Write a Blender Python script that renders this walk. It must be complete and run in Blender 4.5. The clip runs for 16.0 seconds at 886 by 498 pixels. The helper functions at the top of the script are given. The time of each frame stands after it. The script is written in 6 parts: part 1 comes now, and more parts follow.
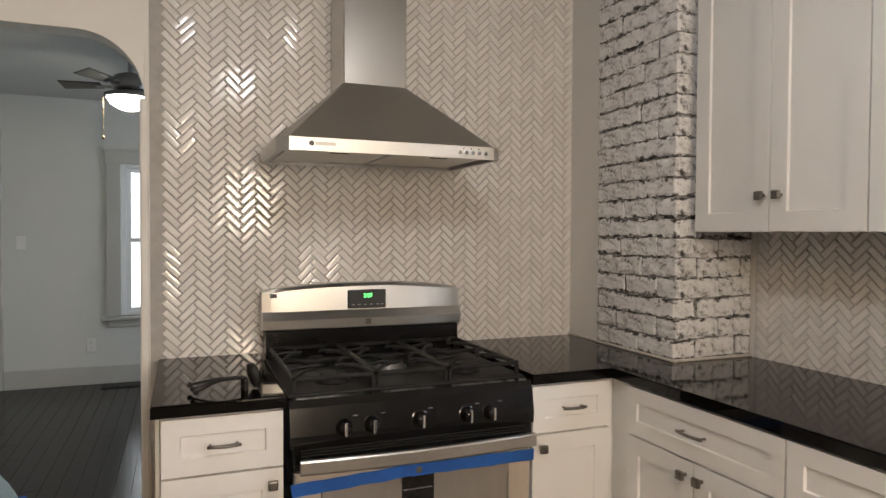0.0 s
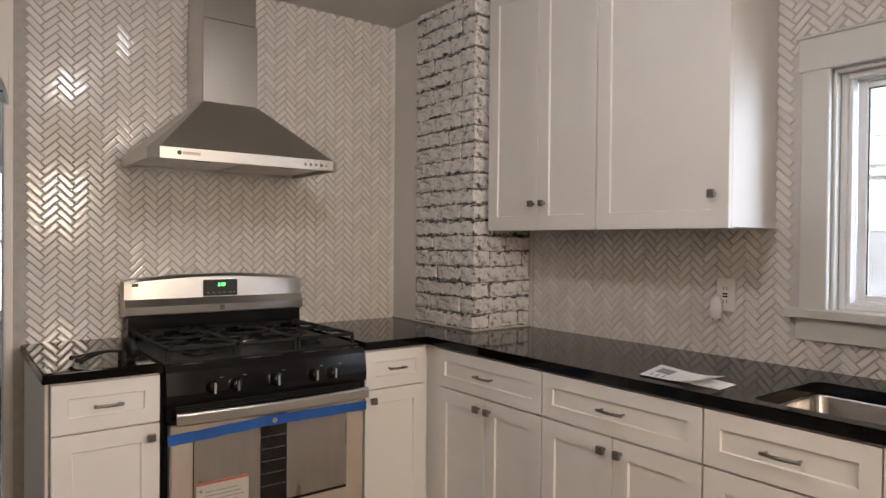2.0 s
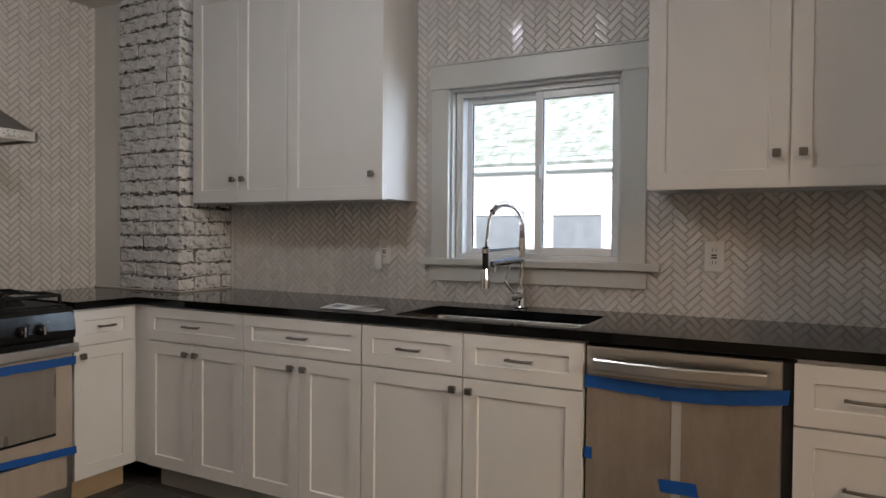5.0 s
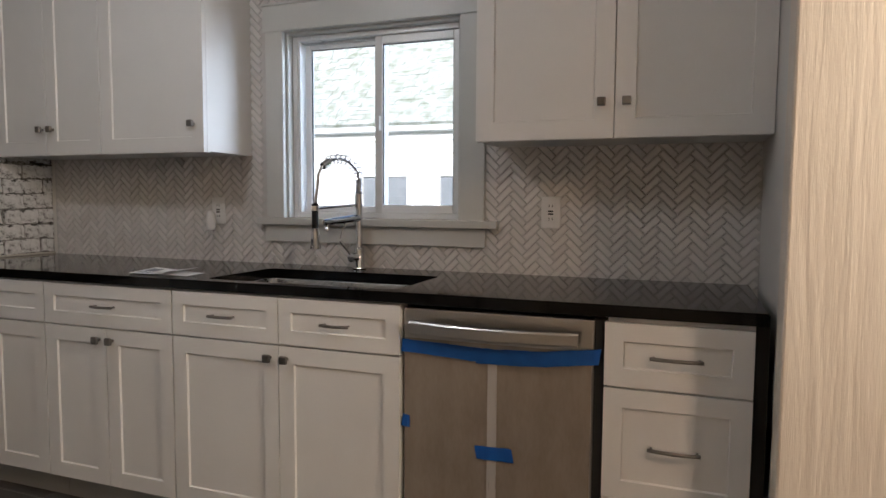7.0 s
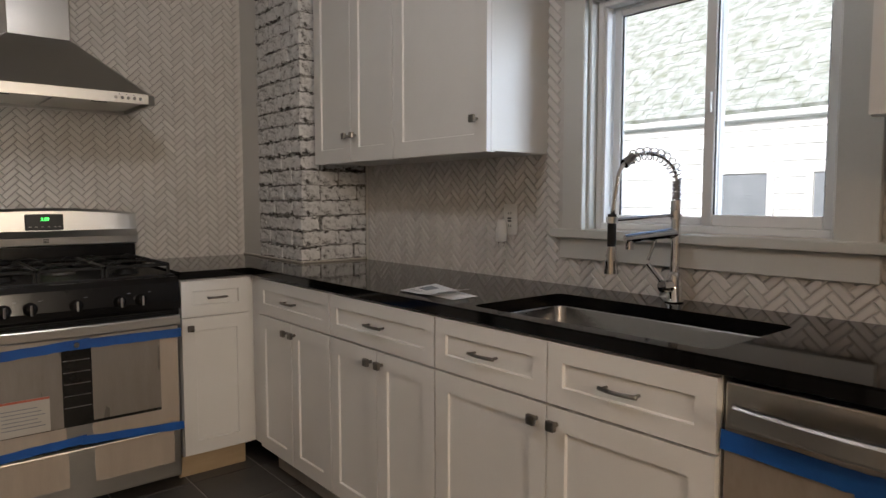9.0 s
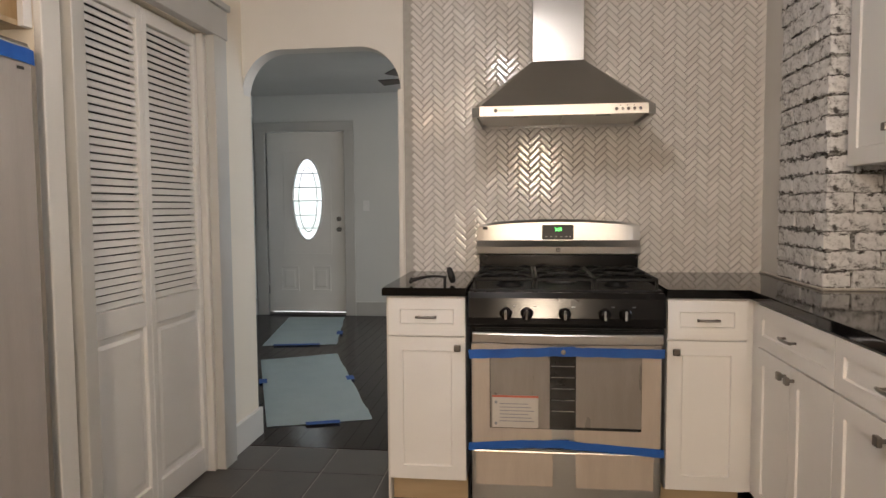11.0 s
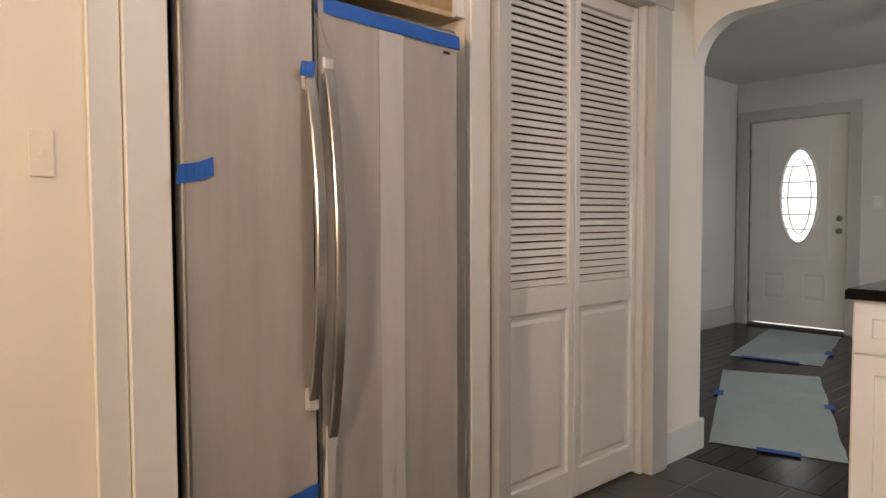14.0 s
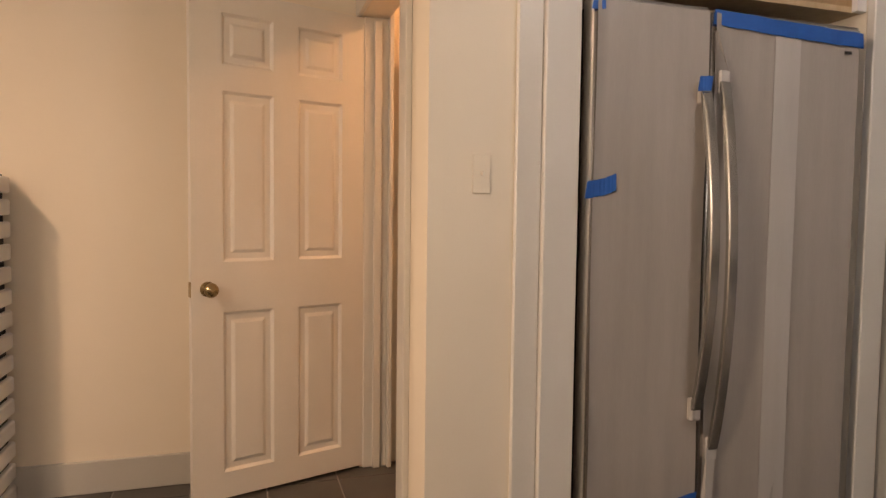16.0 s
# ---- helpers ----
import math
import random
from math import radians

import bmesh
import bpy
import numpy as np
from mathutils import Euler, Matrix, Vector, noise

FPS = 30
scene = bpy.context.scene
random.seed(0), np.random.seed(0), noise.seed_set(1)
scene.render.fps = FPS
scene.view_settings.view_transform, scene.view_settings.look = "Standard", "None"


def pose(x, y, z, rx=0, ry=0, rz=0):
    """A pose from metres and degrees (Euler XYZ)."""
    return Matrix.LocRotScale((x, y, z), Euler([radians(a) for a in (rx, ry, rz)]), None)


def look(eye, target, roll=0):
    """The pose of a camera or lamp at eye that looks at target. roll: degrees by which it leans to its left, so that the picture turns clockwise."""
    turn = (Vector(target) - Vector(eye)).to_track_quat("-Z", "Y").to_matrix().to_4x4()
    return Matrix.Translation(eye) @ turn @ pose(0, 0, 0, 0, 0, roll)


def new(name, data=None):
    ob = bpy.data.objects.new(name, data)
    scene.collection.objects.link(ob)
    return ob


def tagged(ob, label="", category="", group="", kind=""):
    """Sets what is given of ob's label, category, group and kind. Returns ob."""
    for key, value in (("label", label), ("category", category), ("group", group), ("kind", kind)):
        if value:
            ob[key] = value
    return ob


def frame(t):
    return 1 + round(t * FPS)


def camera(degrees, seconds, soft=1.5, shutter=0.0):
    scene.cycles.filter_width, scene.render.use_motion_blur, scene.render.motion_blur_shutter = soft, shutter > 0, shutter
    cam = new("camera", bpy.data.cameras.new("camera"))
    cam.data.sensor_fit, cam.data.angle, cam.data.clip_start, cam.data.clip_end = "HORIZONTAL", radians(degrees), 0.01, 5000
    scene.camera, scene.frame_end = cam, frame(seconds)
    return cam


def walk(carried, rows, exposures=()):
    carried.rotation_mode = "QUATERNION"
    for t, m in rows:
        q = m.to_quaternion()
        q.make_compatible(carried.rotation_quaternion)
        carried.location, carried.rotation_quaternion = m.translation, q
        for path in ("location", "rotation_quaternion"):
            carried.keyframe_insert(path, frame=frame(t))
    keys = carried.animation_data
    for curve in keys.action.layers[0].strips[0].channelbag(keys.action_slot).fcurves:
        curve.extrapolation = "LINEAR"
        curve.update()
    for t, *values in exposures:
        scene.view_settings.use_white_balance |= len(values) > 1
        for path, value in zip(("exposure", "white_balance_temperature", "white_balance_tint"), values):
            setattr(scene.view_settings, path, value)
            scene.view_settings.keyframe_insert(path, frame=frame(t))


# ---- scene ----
cam = camera(67.8, 16.0)
EXPOSURES = [(0.0, 1.45, 6100, 11), (1.5, 1.31, 6150, 15), (2.5, 1.18, 6050, 15), (3.5, 0.87, 5850, 13), (5.0, 0.70, 5700, 10), (7.5, 0.72, 5700, 11), (8.5, 0.50, 5700, 10), (9.5, 0.85, 6250, 13), (10.0, 1.22, 6250, 13), (12.5, 1.39, 6350, 17), (13.5, 1.44, 6500, 18), (14.5, 1.32, 6750, 20), (16.0, 0.98, 6800, 20)]
PATH = [
    (0, (-0.051, 0.198, 1.368), (0.687, 2.056, 1.319), 0.3),
    (0.5, (-0.118, 0.078, 1.363), (0.666, 1.918, 1.32), 0.5),
    (1, (-0.203, -0.052, 1.353), (0.711, 1.727, 1.318), 0.6),
    (1.5, (-0.276, -0.187, 1.34), (0.799, 1.5, 1.314), 0.4),
    (2, (-0.363, -0.265, 1.326), (0.843, 1.33, 1.303), 0.5),
    (2.5, (-0.472, -0.319, 1.323), (0.857, 1.175, 1.294), 0.6),
    (3, (-0.556, -0.394, 1.323), (0.891, 0.986, 1.29), 0.5),
    (3.5, (-0.635, -0.537, 1.3), (0.892, 0.754, 1.268), 0.3),
    (4, (-0.7, -0.64, 1.287), (0.888, 0.576, 1.252), 0.3),
    (4.5, (-0.764, -0.687, 1.254), (0.912, 0.404, 1.213), 0.5),
    (5, (-0.806, -0.711, 1.222), (0.966, 0.215, 1.18), 0.5),
    (7.5, (-0.345, -0.958, 1.192), (1.526, -0.269, 1.04), 0.4),
    (8, (-0.171, -0.952, 1.214), (1.588, -0.014, 1.054), 0.1),
    (8.5, (-0.038, -0.866, 1.217), (1.493, 0.412, 1.065), 0.0),
    (9, (0.09, -0.749, 1.22), (1.368, 0.782, 1.067), 0.0),
    (9.5, (0.202, -0.631, 1.23), (1.086, 1.157, 1.081), -0.0),
    (10, (0.289, -0.591, 1.237), (0.766, 1.347, 1.101), -0.1),
    (12.5, (0.56, -0.444, 1.238), (-0.443, 1.283, 1.136), -0.6),
    (13, (0.56, -0.298, 1.205), (-0.628, 1.308, 1.1), -0.5),
    (13.5, (0.555, -0.192, 1.157), (-0.814, 1.262, 1.054), -0.4),
    (14, (0.567, -0.22, 1.134), (-0.93, 1.103, 1.04), -0.2),
    (14.5, (0.566, -0.29, 1.137), (-1.052, 0.883, 1.043), -0.1),
    (15, (0.565, -0.357, 1.152), (-1.167, 0.638, 1.049), 0.2),
    (15.5, (0.546, -0.427, 1.16), (-1.279, 0.385, 1.052), 0.3),
    (16, (0.509, -0.502, 1.174), (-1.397, 0.094, 1.064), 0.7),
]
walk(cam, [(t, look(eye, target, roll)) for t, eye, target, roll in PATH], EXPOSURES)

# ---- light ----
world = bpy.data.worlds.new("sky")
scene.world = world
world.use_nodes = True
wn = world.node_tree.nodes
sky = wn.new("ShaderNodeTexSky")
sky.sky_type = "NISHITA"
sky.sun_disc = False
sky.sun_elevation, sky.sun_rotation = radians(32), radians(254)
sky.air_density, sky.dust_density = 1.0, 3.0
world.node_tree.links.new(sky.outputs[0], wn["Background"].inputs[0])
wn["Background"].inputs[1].default_value = 0.15

sun_data = bpy.data.lights.new("sun", "SUN")
sun_data.energy, sun_data.angle, sun_data.color = 4.5, radians(10), (1.0, 0.97, 0.92)
sun_lamp = new("sun", sun_data)
sun_lamp.matrix_world = look((-14, -4, 9), (0, 0, 0))


def lamp(name, kind, energy, colour, m, size=0.1, size_y=None):
    data = bpy.data.lights.new(name, kind)
    data.energy, data.color = energy, colour
    if kind == "AREA":
        data.shape = "RECTANGLE" if size_y else "DISK"
        data.size = size
        if size_y:
            data.size_y = size_y
    else:
        data.shadow_soft_size = size
    ob = new(name, data)
    ob.matrix_world = m
    return ob


lamp("kitchen_ceiling_lamp", "POINT", 10, (1.0, 0.94, 0.88), pose(0.30, 0.70, 2.34), 0.055)
lamp("hall_lamp", "AREA", 20, (1.0, 0.66, 0.39), pose(-0.75, -2.2, 2.385), 0.22)
# unseen warm source added at the back for the tile reflection and fill
lamp("back_warm_fill", "AREA", 20, (1.0, 0.80, 0.56), pose(0.62, -2.40, 1.72, 90, 0, 0), 0.36, 0.58)
lamp("kitchen_window_light", "AREA", 21, (0.84, 0.93, 1.0), look((3.0, -1.05, 1.75), (1.80, 0.75, 1.75)), 0.9, 1.0)
lamp("small_room_lamp", "AREA", 9, (1.0, 0.50, 0.20), pose(-1.9, 0.9, 2.385), 0.2)
lamp("fan_lamp", "POINT", 2.5, (1.0, 0.9, 0.75), pose(-0.350, 4.88, 2.10), 0.05)
# added daylight fill in an unseen side opening of the front room
lamp("living_side_fill", "AREA", 15, (0.79, 0.91, 1.0), pose(3.40, 4.9, 1.45, 90, 0, 90), 1.3, 1.4)

# ---- materials ----


def material(name):
    m = bpy.data.materials.new(name)
    m.use_nodes = True
    return m, m.node_tree.nodes, m.node_tree.links, m.node_tree.nodes["Principled BSDF"]


def coords(nodes, links, scale=(1, 1, 1), space="Object"):
    tc = nodes.new("ShaderNodeTexCoord")
    mp = nodes.new("ShaderNodeMapping")
    mp.inputs["Scale"].default_value = scale
    links.new(tc.outputs[space], mp.inputs[0])
    return mp.outputs[0]


def noise_tex(nodes, links, vec, scale, detail=4, rough=0.55):
    n = nodes.new("ShaderNodeTexNoise")
    n.inputs["Scale"].default_value, n.inputs["Detail"].default_value = scale, detail
    n.inputs["Roughness"].default_value = rough
    links.new(vec, n.inputs["Vector"])
    return n.outputs[0]


def ramp(nodes, links, fac, stops):
    r = nodes.new("ShaderNodeValToRGB")
    els = r.color_ramp.elements
    while len(els) < len(stops):
        els.new(0.5)
    for e, (p, c) in zip(els, stops):
        e.position, e.color = p, (*c, 1)
    links.new(fac, r.inputs[0])
    return r.outputs[0]


def bump(nodes, links, bsdf, height, strength, distance=0.002):
    b = nodes.new("ShaderNodeBump")
    b.inputs["Strength"].default_value, b.inputs["Distance"].default_value = strength, distance
    links.new(height, b.inputs["Height"])
    links.new(b.outputs[0], bsdf.inputs["Normal"])


def plain(name, a, b, rough=0.5, metal=0.0, scale=6.0, fine=180.0, bumpy=0.06, stretch=(1, 1, 1), spread=0.08, coat=0.0, gap=0.25):
    """A surface between two near colours, with broad mottling, fine grain and uneven gloss."""
    m, n, l, p = material(name)
    v = coords(n, l, stretch)
    broad, grain = noise_tex(n, l, v, scale, 5), noise_tex(n, l, v, fine, 3)
    mix = n.new("ShaderNodeMath")
    mix.operation = "MULTIPLY_ADD"
    l.new(grain, mix.inputs[0])
    mix.inputs[1].default_value = 0.3
    l.new(broad, mix.inputs[2])
    l.new(ramp(n, l, mix.outputs[0], [(0.65 - gap, a), (0.65 + gap, b)]), p.inputs["Base Color"])
    r = n.new("ShaderNodeMapRange")
    r.inputs["To Min"].default_value, r.inputs["To Max"].default_value = max(0.0, rough - spread), min(1.0, rough + spread)
    l.new(broad, r.inputs[0])
    l.new(r.outputs[0], p.inputs["Roughness"])
    p.inputs["Metallic"].default_value = metal
    p.inputs["Coat Weight"].default_value = coat
    if bumpy:
        bump(n, l, p, grain, bumpy)
    return m


def emitter(name, colour, strength):
    m, n, l, p = material(name)
    p.inputs["Base Color"].default_value = (*colour, 1)
    p.inputs["Emission Color"].default_value = (*colour, 1)
    p.inputs["Emission Strength"].default_value = strength
    return m


def glass_mat(name, rough=0.0, tint=(1, 1, 1)):
    m, n, l, p = material(name)
    p.inputs["Transmission Weight"].default_value = 1.0
    p.inputs["IOR"].default_value = 1.45
    p.inputs["Roughness"].default_value = rough
    p.inputs["Base Color"].default_value = (*tint, 1)
    return m


def granite():
    m, n, l, p = material("black_granite")
    v = coords(n, l)
    vor = n.new("ShaderNodeTexVoronoi")
    vor.inputs["Scale"].default_value = 420
    l.new(v, vor.inputs["Vector"])
    speck = ramp(n, l, vor.outputs["Distance"], [(0.05, (0.022, 0.021, 0.020)), (0.14, (0.0035, 0.0033, 0.0033))])
    l.new(speck, p.inputs["Base Color"])
    r = n.new("ShaderNodeMapRange")
    r.inputs["To Min"].default_value, r.inputs["To Max"].default_value = 0.035, 0.085
    l.new(noise_tex(n, l, v, 9, 5), r.inputs[0])
    l.new(r.outputs[0], p.inputs["Roughness"])
    p.inputs["Specular IOR Level"].default_value = 0.22
    return m


def brushed(name, colour, rough, along, metal=1.0):
    """Brushed steel; along is the stretch that draws the grain out into lines."""
    m, n, l, p = material(name)
    v = coords(n, l, along)
    streak = noise_tex(n, l, v, 30, 6, 0.7)
    blot = noise_tex(n, l, coords(n, l), 5, 4)
    c = [x * 0.93 for x in colour]
    l.new(ramp(n, l, streak, [(0.3, c), (0.7, colour)]), p.inputs["Base Color"])
    add = n.new("ShaderNodeMath")
    add.operation = "MULTIPLY_ADD"
    l.new(blot, add.inputs[0])
    add.inputs[1].default_value, add.inputs[2].default_value = 0.015, rough - 0.008
    l.new(add.outputs[0], p.inputs["Roughness"])
    p.inputs["Metallic"].default_value = metal
    p.inputs["Anisotropic"].default_value = 0.5
    bump(n, l, p, streak, 0.012, 0.001)
    return m


def tile_glaze():
    m, n, l, p = material("white_glazed_tile")
    info = n.new("ShaderNodeObjectInfo")
    geo = n.new("ShaderNodeNewGeometry")
    add = n.new("ShaderNodeMath")
    add.operation = "ADD"
    l.new(info.outputs["Random"], add.inputs[0])
    l.new(geo.outputs["Random Per Island"], add.inputs[1])
    frac = n.new("ShaderNodeMath")
    frac.operation = "FRACT"
    l.new(add.outputs[0], frac.inputs[0])
    l.new(ramp(n, l, frac.outputs[0], [(0.0, (0.66, 0.635, 0.605)), (1.0, (0.75, 0.725, 0.695))]), p.inputs["Base Color"])
    p.inputs["Roughness"].default_value = 0.11
    bump(n, l, p, noise_tex(n, l, coords(n, l), 45, 3), 0.10, 0.003)
    return m


def brick_paint():
    m, n, l, p = material("whitewashed_brick")
    v = coords(n, l)
    info = n.new("ShaderNodeObjectInfo")
    a = noise_tex(n, l, v, 26, 8, 0.7)
    b = noise_tex(n, l, v, 90, 6, 0.7)
    mx = n.new("ShaderNodeMath")
    mx.operation = "MULTIPLY_ADD"
    l.new(b, mx.inputs[0])
    mx.inputs[1].default_value = 0.5
    l.new(a, mx.inputs[2])
    off = n.new("ShaderNodeMath")
    off.operation = "MULTIPLY_ADD"
    l.new(info.outputs["Random"], off.inputs[0])
    off.inputs[1].default_value = 0.08
    l.new(mx.outputs[0], off.inputs[2])
    col = ramp(n, l, off.outputs[0], [(0.59, (0.07, 0.062, 0.058)), (0.645, (0.30, 0.295, 0.29)), (0.70, (0.56, 0.555, 0.55)), (0.79, (0.74, 0.735, 0.73)), (1.0, (0.83, 0.825, 0.82))])
    # bare dark cracks where the wash has worn off the bed edges
    tc = n.new("ShaderNodeTexCoord")
    sep = n.new("ShaderNodeSeparateXYZ")
    l.new(tc.outputs["Generated"], sep.inputs[0])
    away = n.new("ShaderNodeMath")
    away.operation = "SUBTRACT"
    l.new(sep.outputs["Z"], away.inputs[0])
    away.inputs[1].default_value = 0.5
    mag = n.new("ShaderNodeMath")
    mag.operation = "ABSOLUTE"
    l.new(away.outputs[0], mag.inputs[0])
    wob = n.new("ShaderNodeVectorMath")
    wob.operation = "ADD"
    rnd3 = n.new("ShaderNodeCombineXYZ")
    for i in range(3):
        l.new(info.outputs["Random"], rnd3.inputs[i])
    far = n.new("ShaderNodeVectorMath")
    far.operation = "SCALE"
    far.inputs["Scale"].default_value = 40.0
    l.new(rnd3.outputs[0], far.inputs[0])
    l.new(coords(n, l, (1, 1, 2.2)), wob.inputs[0])
    l.new(far.outputs[0], wob.inputs[1])
    torn = noise_tex(n, l, wob.outputs[0], 27, 7, 0.74)
    edge = n.new("ShaderNodeMath")
    edge.operation = "MULTIPLY_ADD"
    l.new(torn, edge.inputs[0])
    edge.inputs[1].default_value = 1.35
    l.new(mag.outputs[0], edge.inputs[2])
    uneven = n.new("ShaderNodeMath")
    uneven.operation = "MULTIPLY_ADD"
    l.new(info.outputs["Random"], uneven.inputs[0])
    uneven.inputs[1].default_value = 0.16
    l.new(edge.outputs[0], uneven.inputs[2])
    keep = n.new("ShaderNodeMapRange")
    keep.inputs["From Min"].default_value, keep.inputs["From Max"].default_value = 1.155, 1.25
    l.new(uneven.outputs[0], keep.inputs[0])
    mixc = n.new("ShaderNodeMix")
    mixc.data_type = "RGBA"
    l.new(keep.outputs[0], mixc.inputs["Factor"])
    l.new(col, mixc.inputs["A"])
    mixc.inputs["B"].default_value = (0.055, 0.048, 0.044, 1)
    l.new(mixc.outputs["Result"], p.inputs["Base Color"])
    p.inputs["Roughness"].default_value = 0.75
    bump(n, l, p, mx.outputs[0], 0.6, 0.006)
    return m


def plank_wood(name, dark, light, rough, stretch, ring=3.0, bumpy=0.1, random_tone=True):
    m, n, l, p = material(name)
    v = coords(n, l, stretch)
    info = n.new("ShaderNodeObjectInfo")
    geo = n.new("ShaderNodeNewGeometry")
    shift = n.new("ShaderNodeVectorMath")
    shift.operation = "MULTIPLY_ADD"
    comb = n.new("ShaderNodeCombineXYZ")
    tot = n.new("ShaderNodeMath")
    tot.operation = "ADD"
    l.new(info.outputs["Random"], tot.inputs[0])
    l.new(geo.outputs["Random Per Island"], tot.inputs[1])
    for i in range(3):
        l.new(tot.outputs[0], comb.inputs[i])
    l.new(comb.outputs[0], shift.inputs[0])
    shift.inputs[1].default_value = (17, 31, 23)
    l.new(v, shift.inputs[2])
    g = noise_tex(n, l, shift.outputs[0], ring, 8, 0.65)
    tone = n.new("ShaderNodeMath")
    tone.operation = "MULTIPLY_ADD"
    l.new(tot.outputs[0], tone.inputs[0])
    tone.inputs[1].default_value = 0.14 if random_tone else 0.0
    l.new(g, tone.inputs[2])
    l.new(ramp(n, l, tone.outputs[0], [(0.35, dark), (0.85, light)]), p.inputs["Base Color"])
    p.inputs["Roughness"].default_value = rough
    bump(n, l, p, g, bumpy, 0.003)
    return m


def grooved_wood():
    """Pale paint over deeply grooved softwood with swirls round the knots."""
    m, n, l, p = material("painted_grooved_wood")
    v = coords(n, l, (1, 1, 0.07))
    swirl = n.new("ShaderNodeTexNoise")
    swirl.inputs["Scale"].default_value, swirl.inputs["Detail"].default_value = 7.0, 2.0
    l.new(v, swirl.inputs["Vector"])
    mad = n.new("ShaderNodeVectorMath")
    mad.operation = "MULTIPLY_ADD"
    l.new(swirl.outputs["Color"], mad.inputs[0])
    mad.inputs[1].default_value = (0.16, 0.16, 0.0)
    l.new(v, mad.inputs[2])
    fine = noise_tex(n, l, coords(n, l, (1, 160, 6)), 3.0, 4)
    both = n.new("ShaderNodeMath")
    both.operation = "MULTIPLY_ADD"
    l.new(fine, both.inputs[0])
    both.inputs[1].default_value = 0.22
    streak = noise_tex(n, l, mad.outputs[0], 44.0, 4, 0.5)
    l.new(streak, both.inputs[2])
    l.new(ramp(n, l, both.outputs[0], [(0.35, (0.62, 0.545, 0.465)), (0.60, (0.67, 0.60, 0.52)), (0.9, (0.70, 0.63, 0.55))]), p.inputs["Base Color"])
    p.inputs["Roughness"].default_value = 0.45
    bump(n, l, p, both.outputs[0], 0.5, 0.006)
    return m


M_WALL = plain("warm_white_wall_paint", (0.69, 0.66, 0.61), (0.75, 0.72, 0.67), 0.62, scale=1.2, fine=260, bumpy=0.10)
M_CREAM = plain("cream_wall_paint", (0.76, 0.69, 0.58), (0.82, 0.75, 0.63), 0.6, scale=1.1, fine=260, bumpy=0.12)
M_LIVING = plain("grey_white_wall_paint", (0.60, 0.60, 0.57), (0.66, 0.66, 0.63), 0.65, scale=1.0, fine=240, bumpy=0.1)
M_CEIL = plain("ceiling_paint", (0.56, 0.55, 0.53), (0.62, 0.61, 0.59), 0.85, scale=1.5, fine=220, bumpy=0.25)
M_TRIM = plain("grey_trim_paint", (0.46, 0.45, 0.42), (0.52, 0.51, 0.48), 0.38, scale=2.2, fine=160, bumpy=0.06)
M_TRIMK = plain("pale_grey_window_paint", (0.58, 0.58, 0.55), (0.64, 0.64, 0.61), 0.36, scale=2.2, fine=160, bumpy=0.06)
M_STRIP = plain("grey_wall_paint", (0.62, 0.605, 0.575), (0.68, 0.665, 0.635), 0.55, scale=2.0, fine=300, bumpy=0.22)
M_TRIMW = plain("white_trim_paint", (0.62, 0.60, 0.56), (0.69, 0.67, 0.63), 0.36, scale=2.0, fine=150, bumpy=0.05)
M_DOORW = plain("white_door_paint", (0.70, 0.68, 0.64), (0.77, 0.75, 0.71), 0.42, scale=2.5, fine=150, bumpy=0.06)
M_CAB = plain("white_cabinet_lacquer", (0.74, 0.73, 0.71), (0.79, 0.78, 0.76), 0.33, scale=3.0, fine=220, bumpy=0.03)
M_KICK = plain("toe_kick_board", (0.45, 0.34, 0.21), (0.55, 0.43, 0.28), 0.6, scale=4, stretch=(1, 1, 6), bumpy=0.1)
M_KICKG = plain("grey_toe_kick", (0.36, 0.35, 0.33), (0.42, 0.41, 0.38), 0.5)
M_GRANITE = granite()
M_STEEL = brushed("brushed_steel", (0.58, 0.565, 0.54), 0.33, (1.2, 40, 40))
M_STEELV = brushed("brushed_steel_upright", (0.60, 0.585, 0.56), 0.25, (40, 40, 1.2))
M_SINK = brushed("sink_steel", (0.47, 0.465, 0.46), 0.24, (40, 1.5, 40))
M_CHROME = plain("chrome", (0.72, 0.72, 0.73), (0.80, 0.80, 0.81), 0.06, 1.0, bumpy=0, spread=0.02)
M_NICKEL = plain("satin_nickel", (0.20, 0.185, 0.17), (0.30, 0.28, 0.26), 0.30, 1.0, scale=30, bumpy=0.03)
M_BRASS = plain("antique_brass", (0.36, 0.27, 0.14), (0.46, 0.36, 0.20), 0.28, 1.0, scale=30, bumpy=0.02)
M_BLACK = plain("black_enamel", (0.005, 0.005, 0.005), (0.009, 0.008, 0.008), 0.14, bumpy=0.02, spread=0.06)
M_IRON = plain("cast_iron", (0.005, 0.005, 0.005), (0.012, 0.0115, 0.011), 0.5, scale=30, fine=400, bumpy=0.3)
M_RUBBER = plain("black_rubber", (0.012, 0.011, 0.011), (0.02, 0.019, 0.018), 0.45, bumpy=0.05)
# near-black that paints shade into gaps; also used for dark hidden parts
M_DARK = plain("gap_shade_and_dark_parts", (0.012, 0.011, 0.010), (0.02, 0.018, 0.016), 0.8, bumpy=0)
M_OVENGLASS = plain("oven_window_glass", (0.012, 0.011, 0.010), (0.02, 0.019, 0.017), 0.06, bumpy=0, spread=0.03)
M_FILM = plain("protective_film", (0.36, 0.33, 0.30), (0.445, 0.41, 0.38), 0.34, 0.15, scale=2.5, stretch=(6, 6, 0.5), fine=70, bumpy=0.08, spread=0.12)
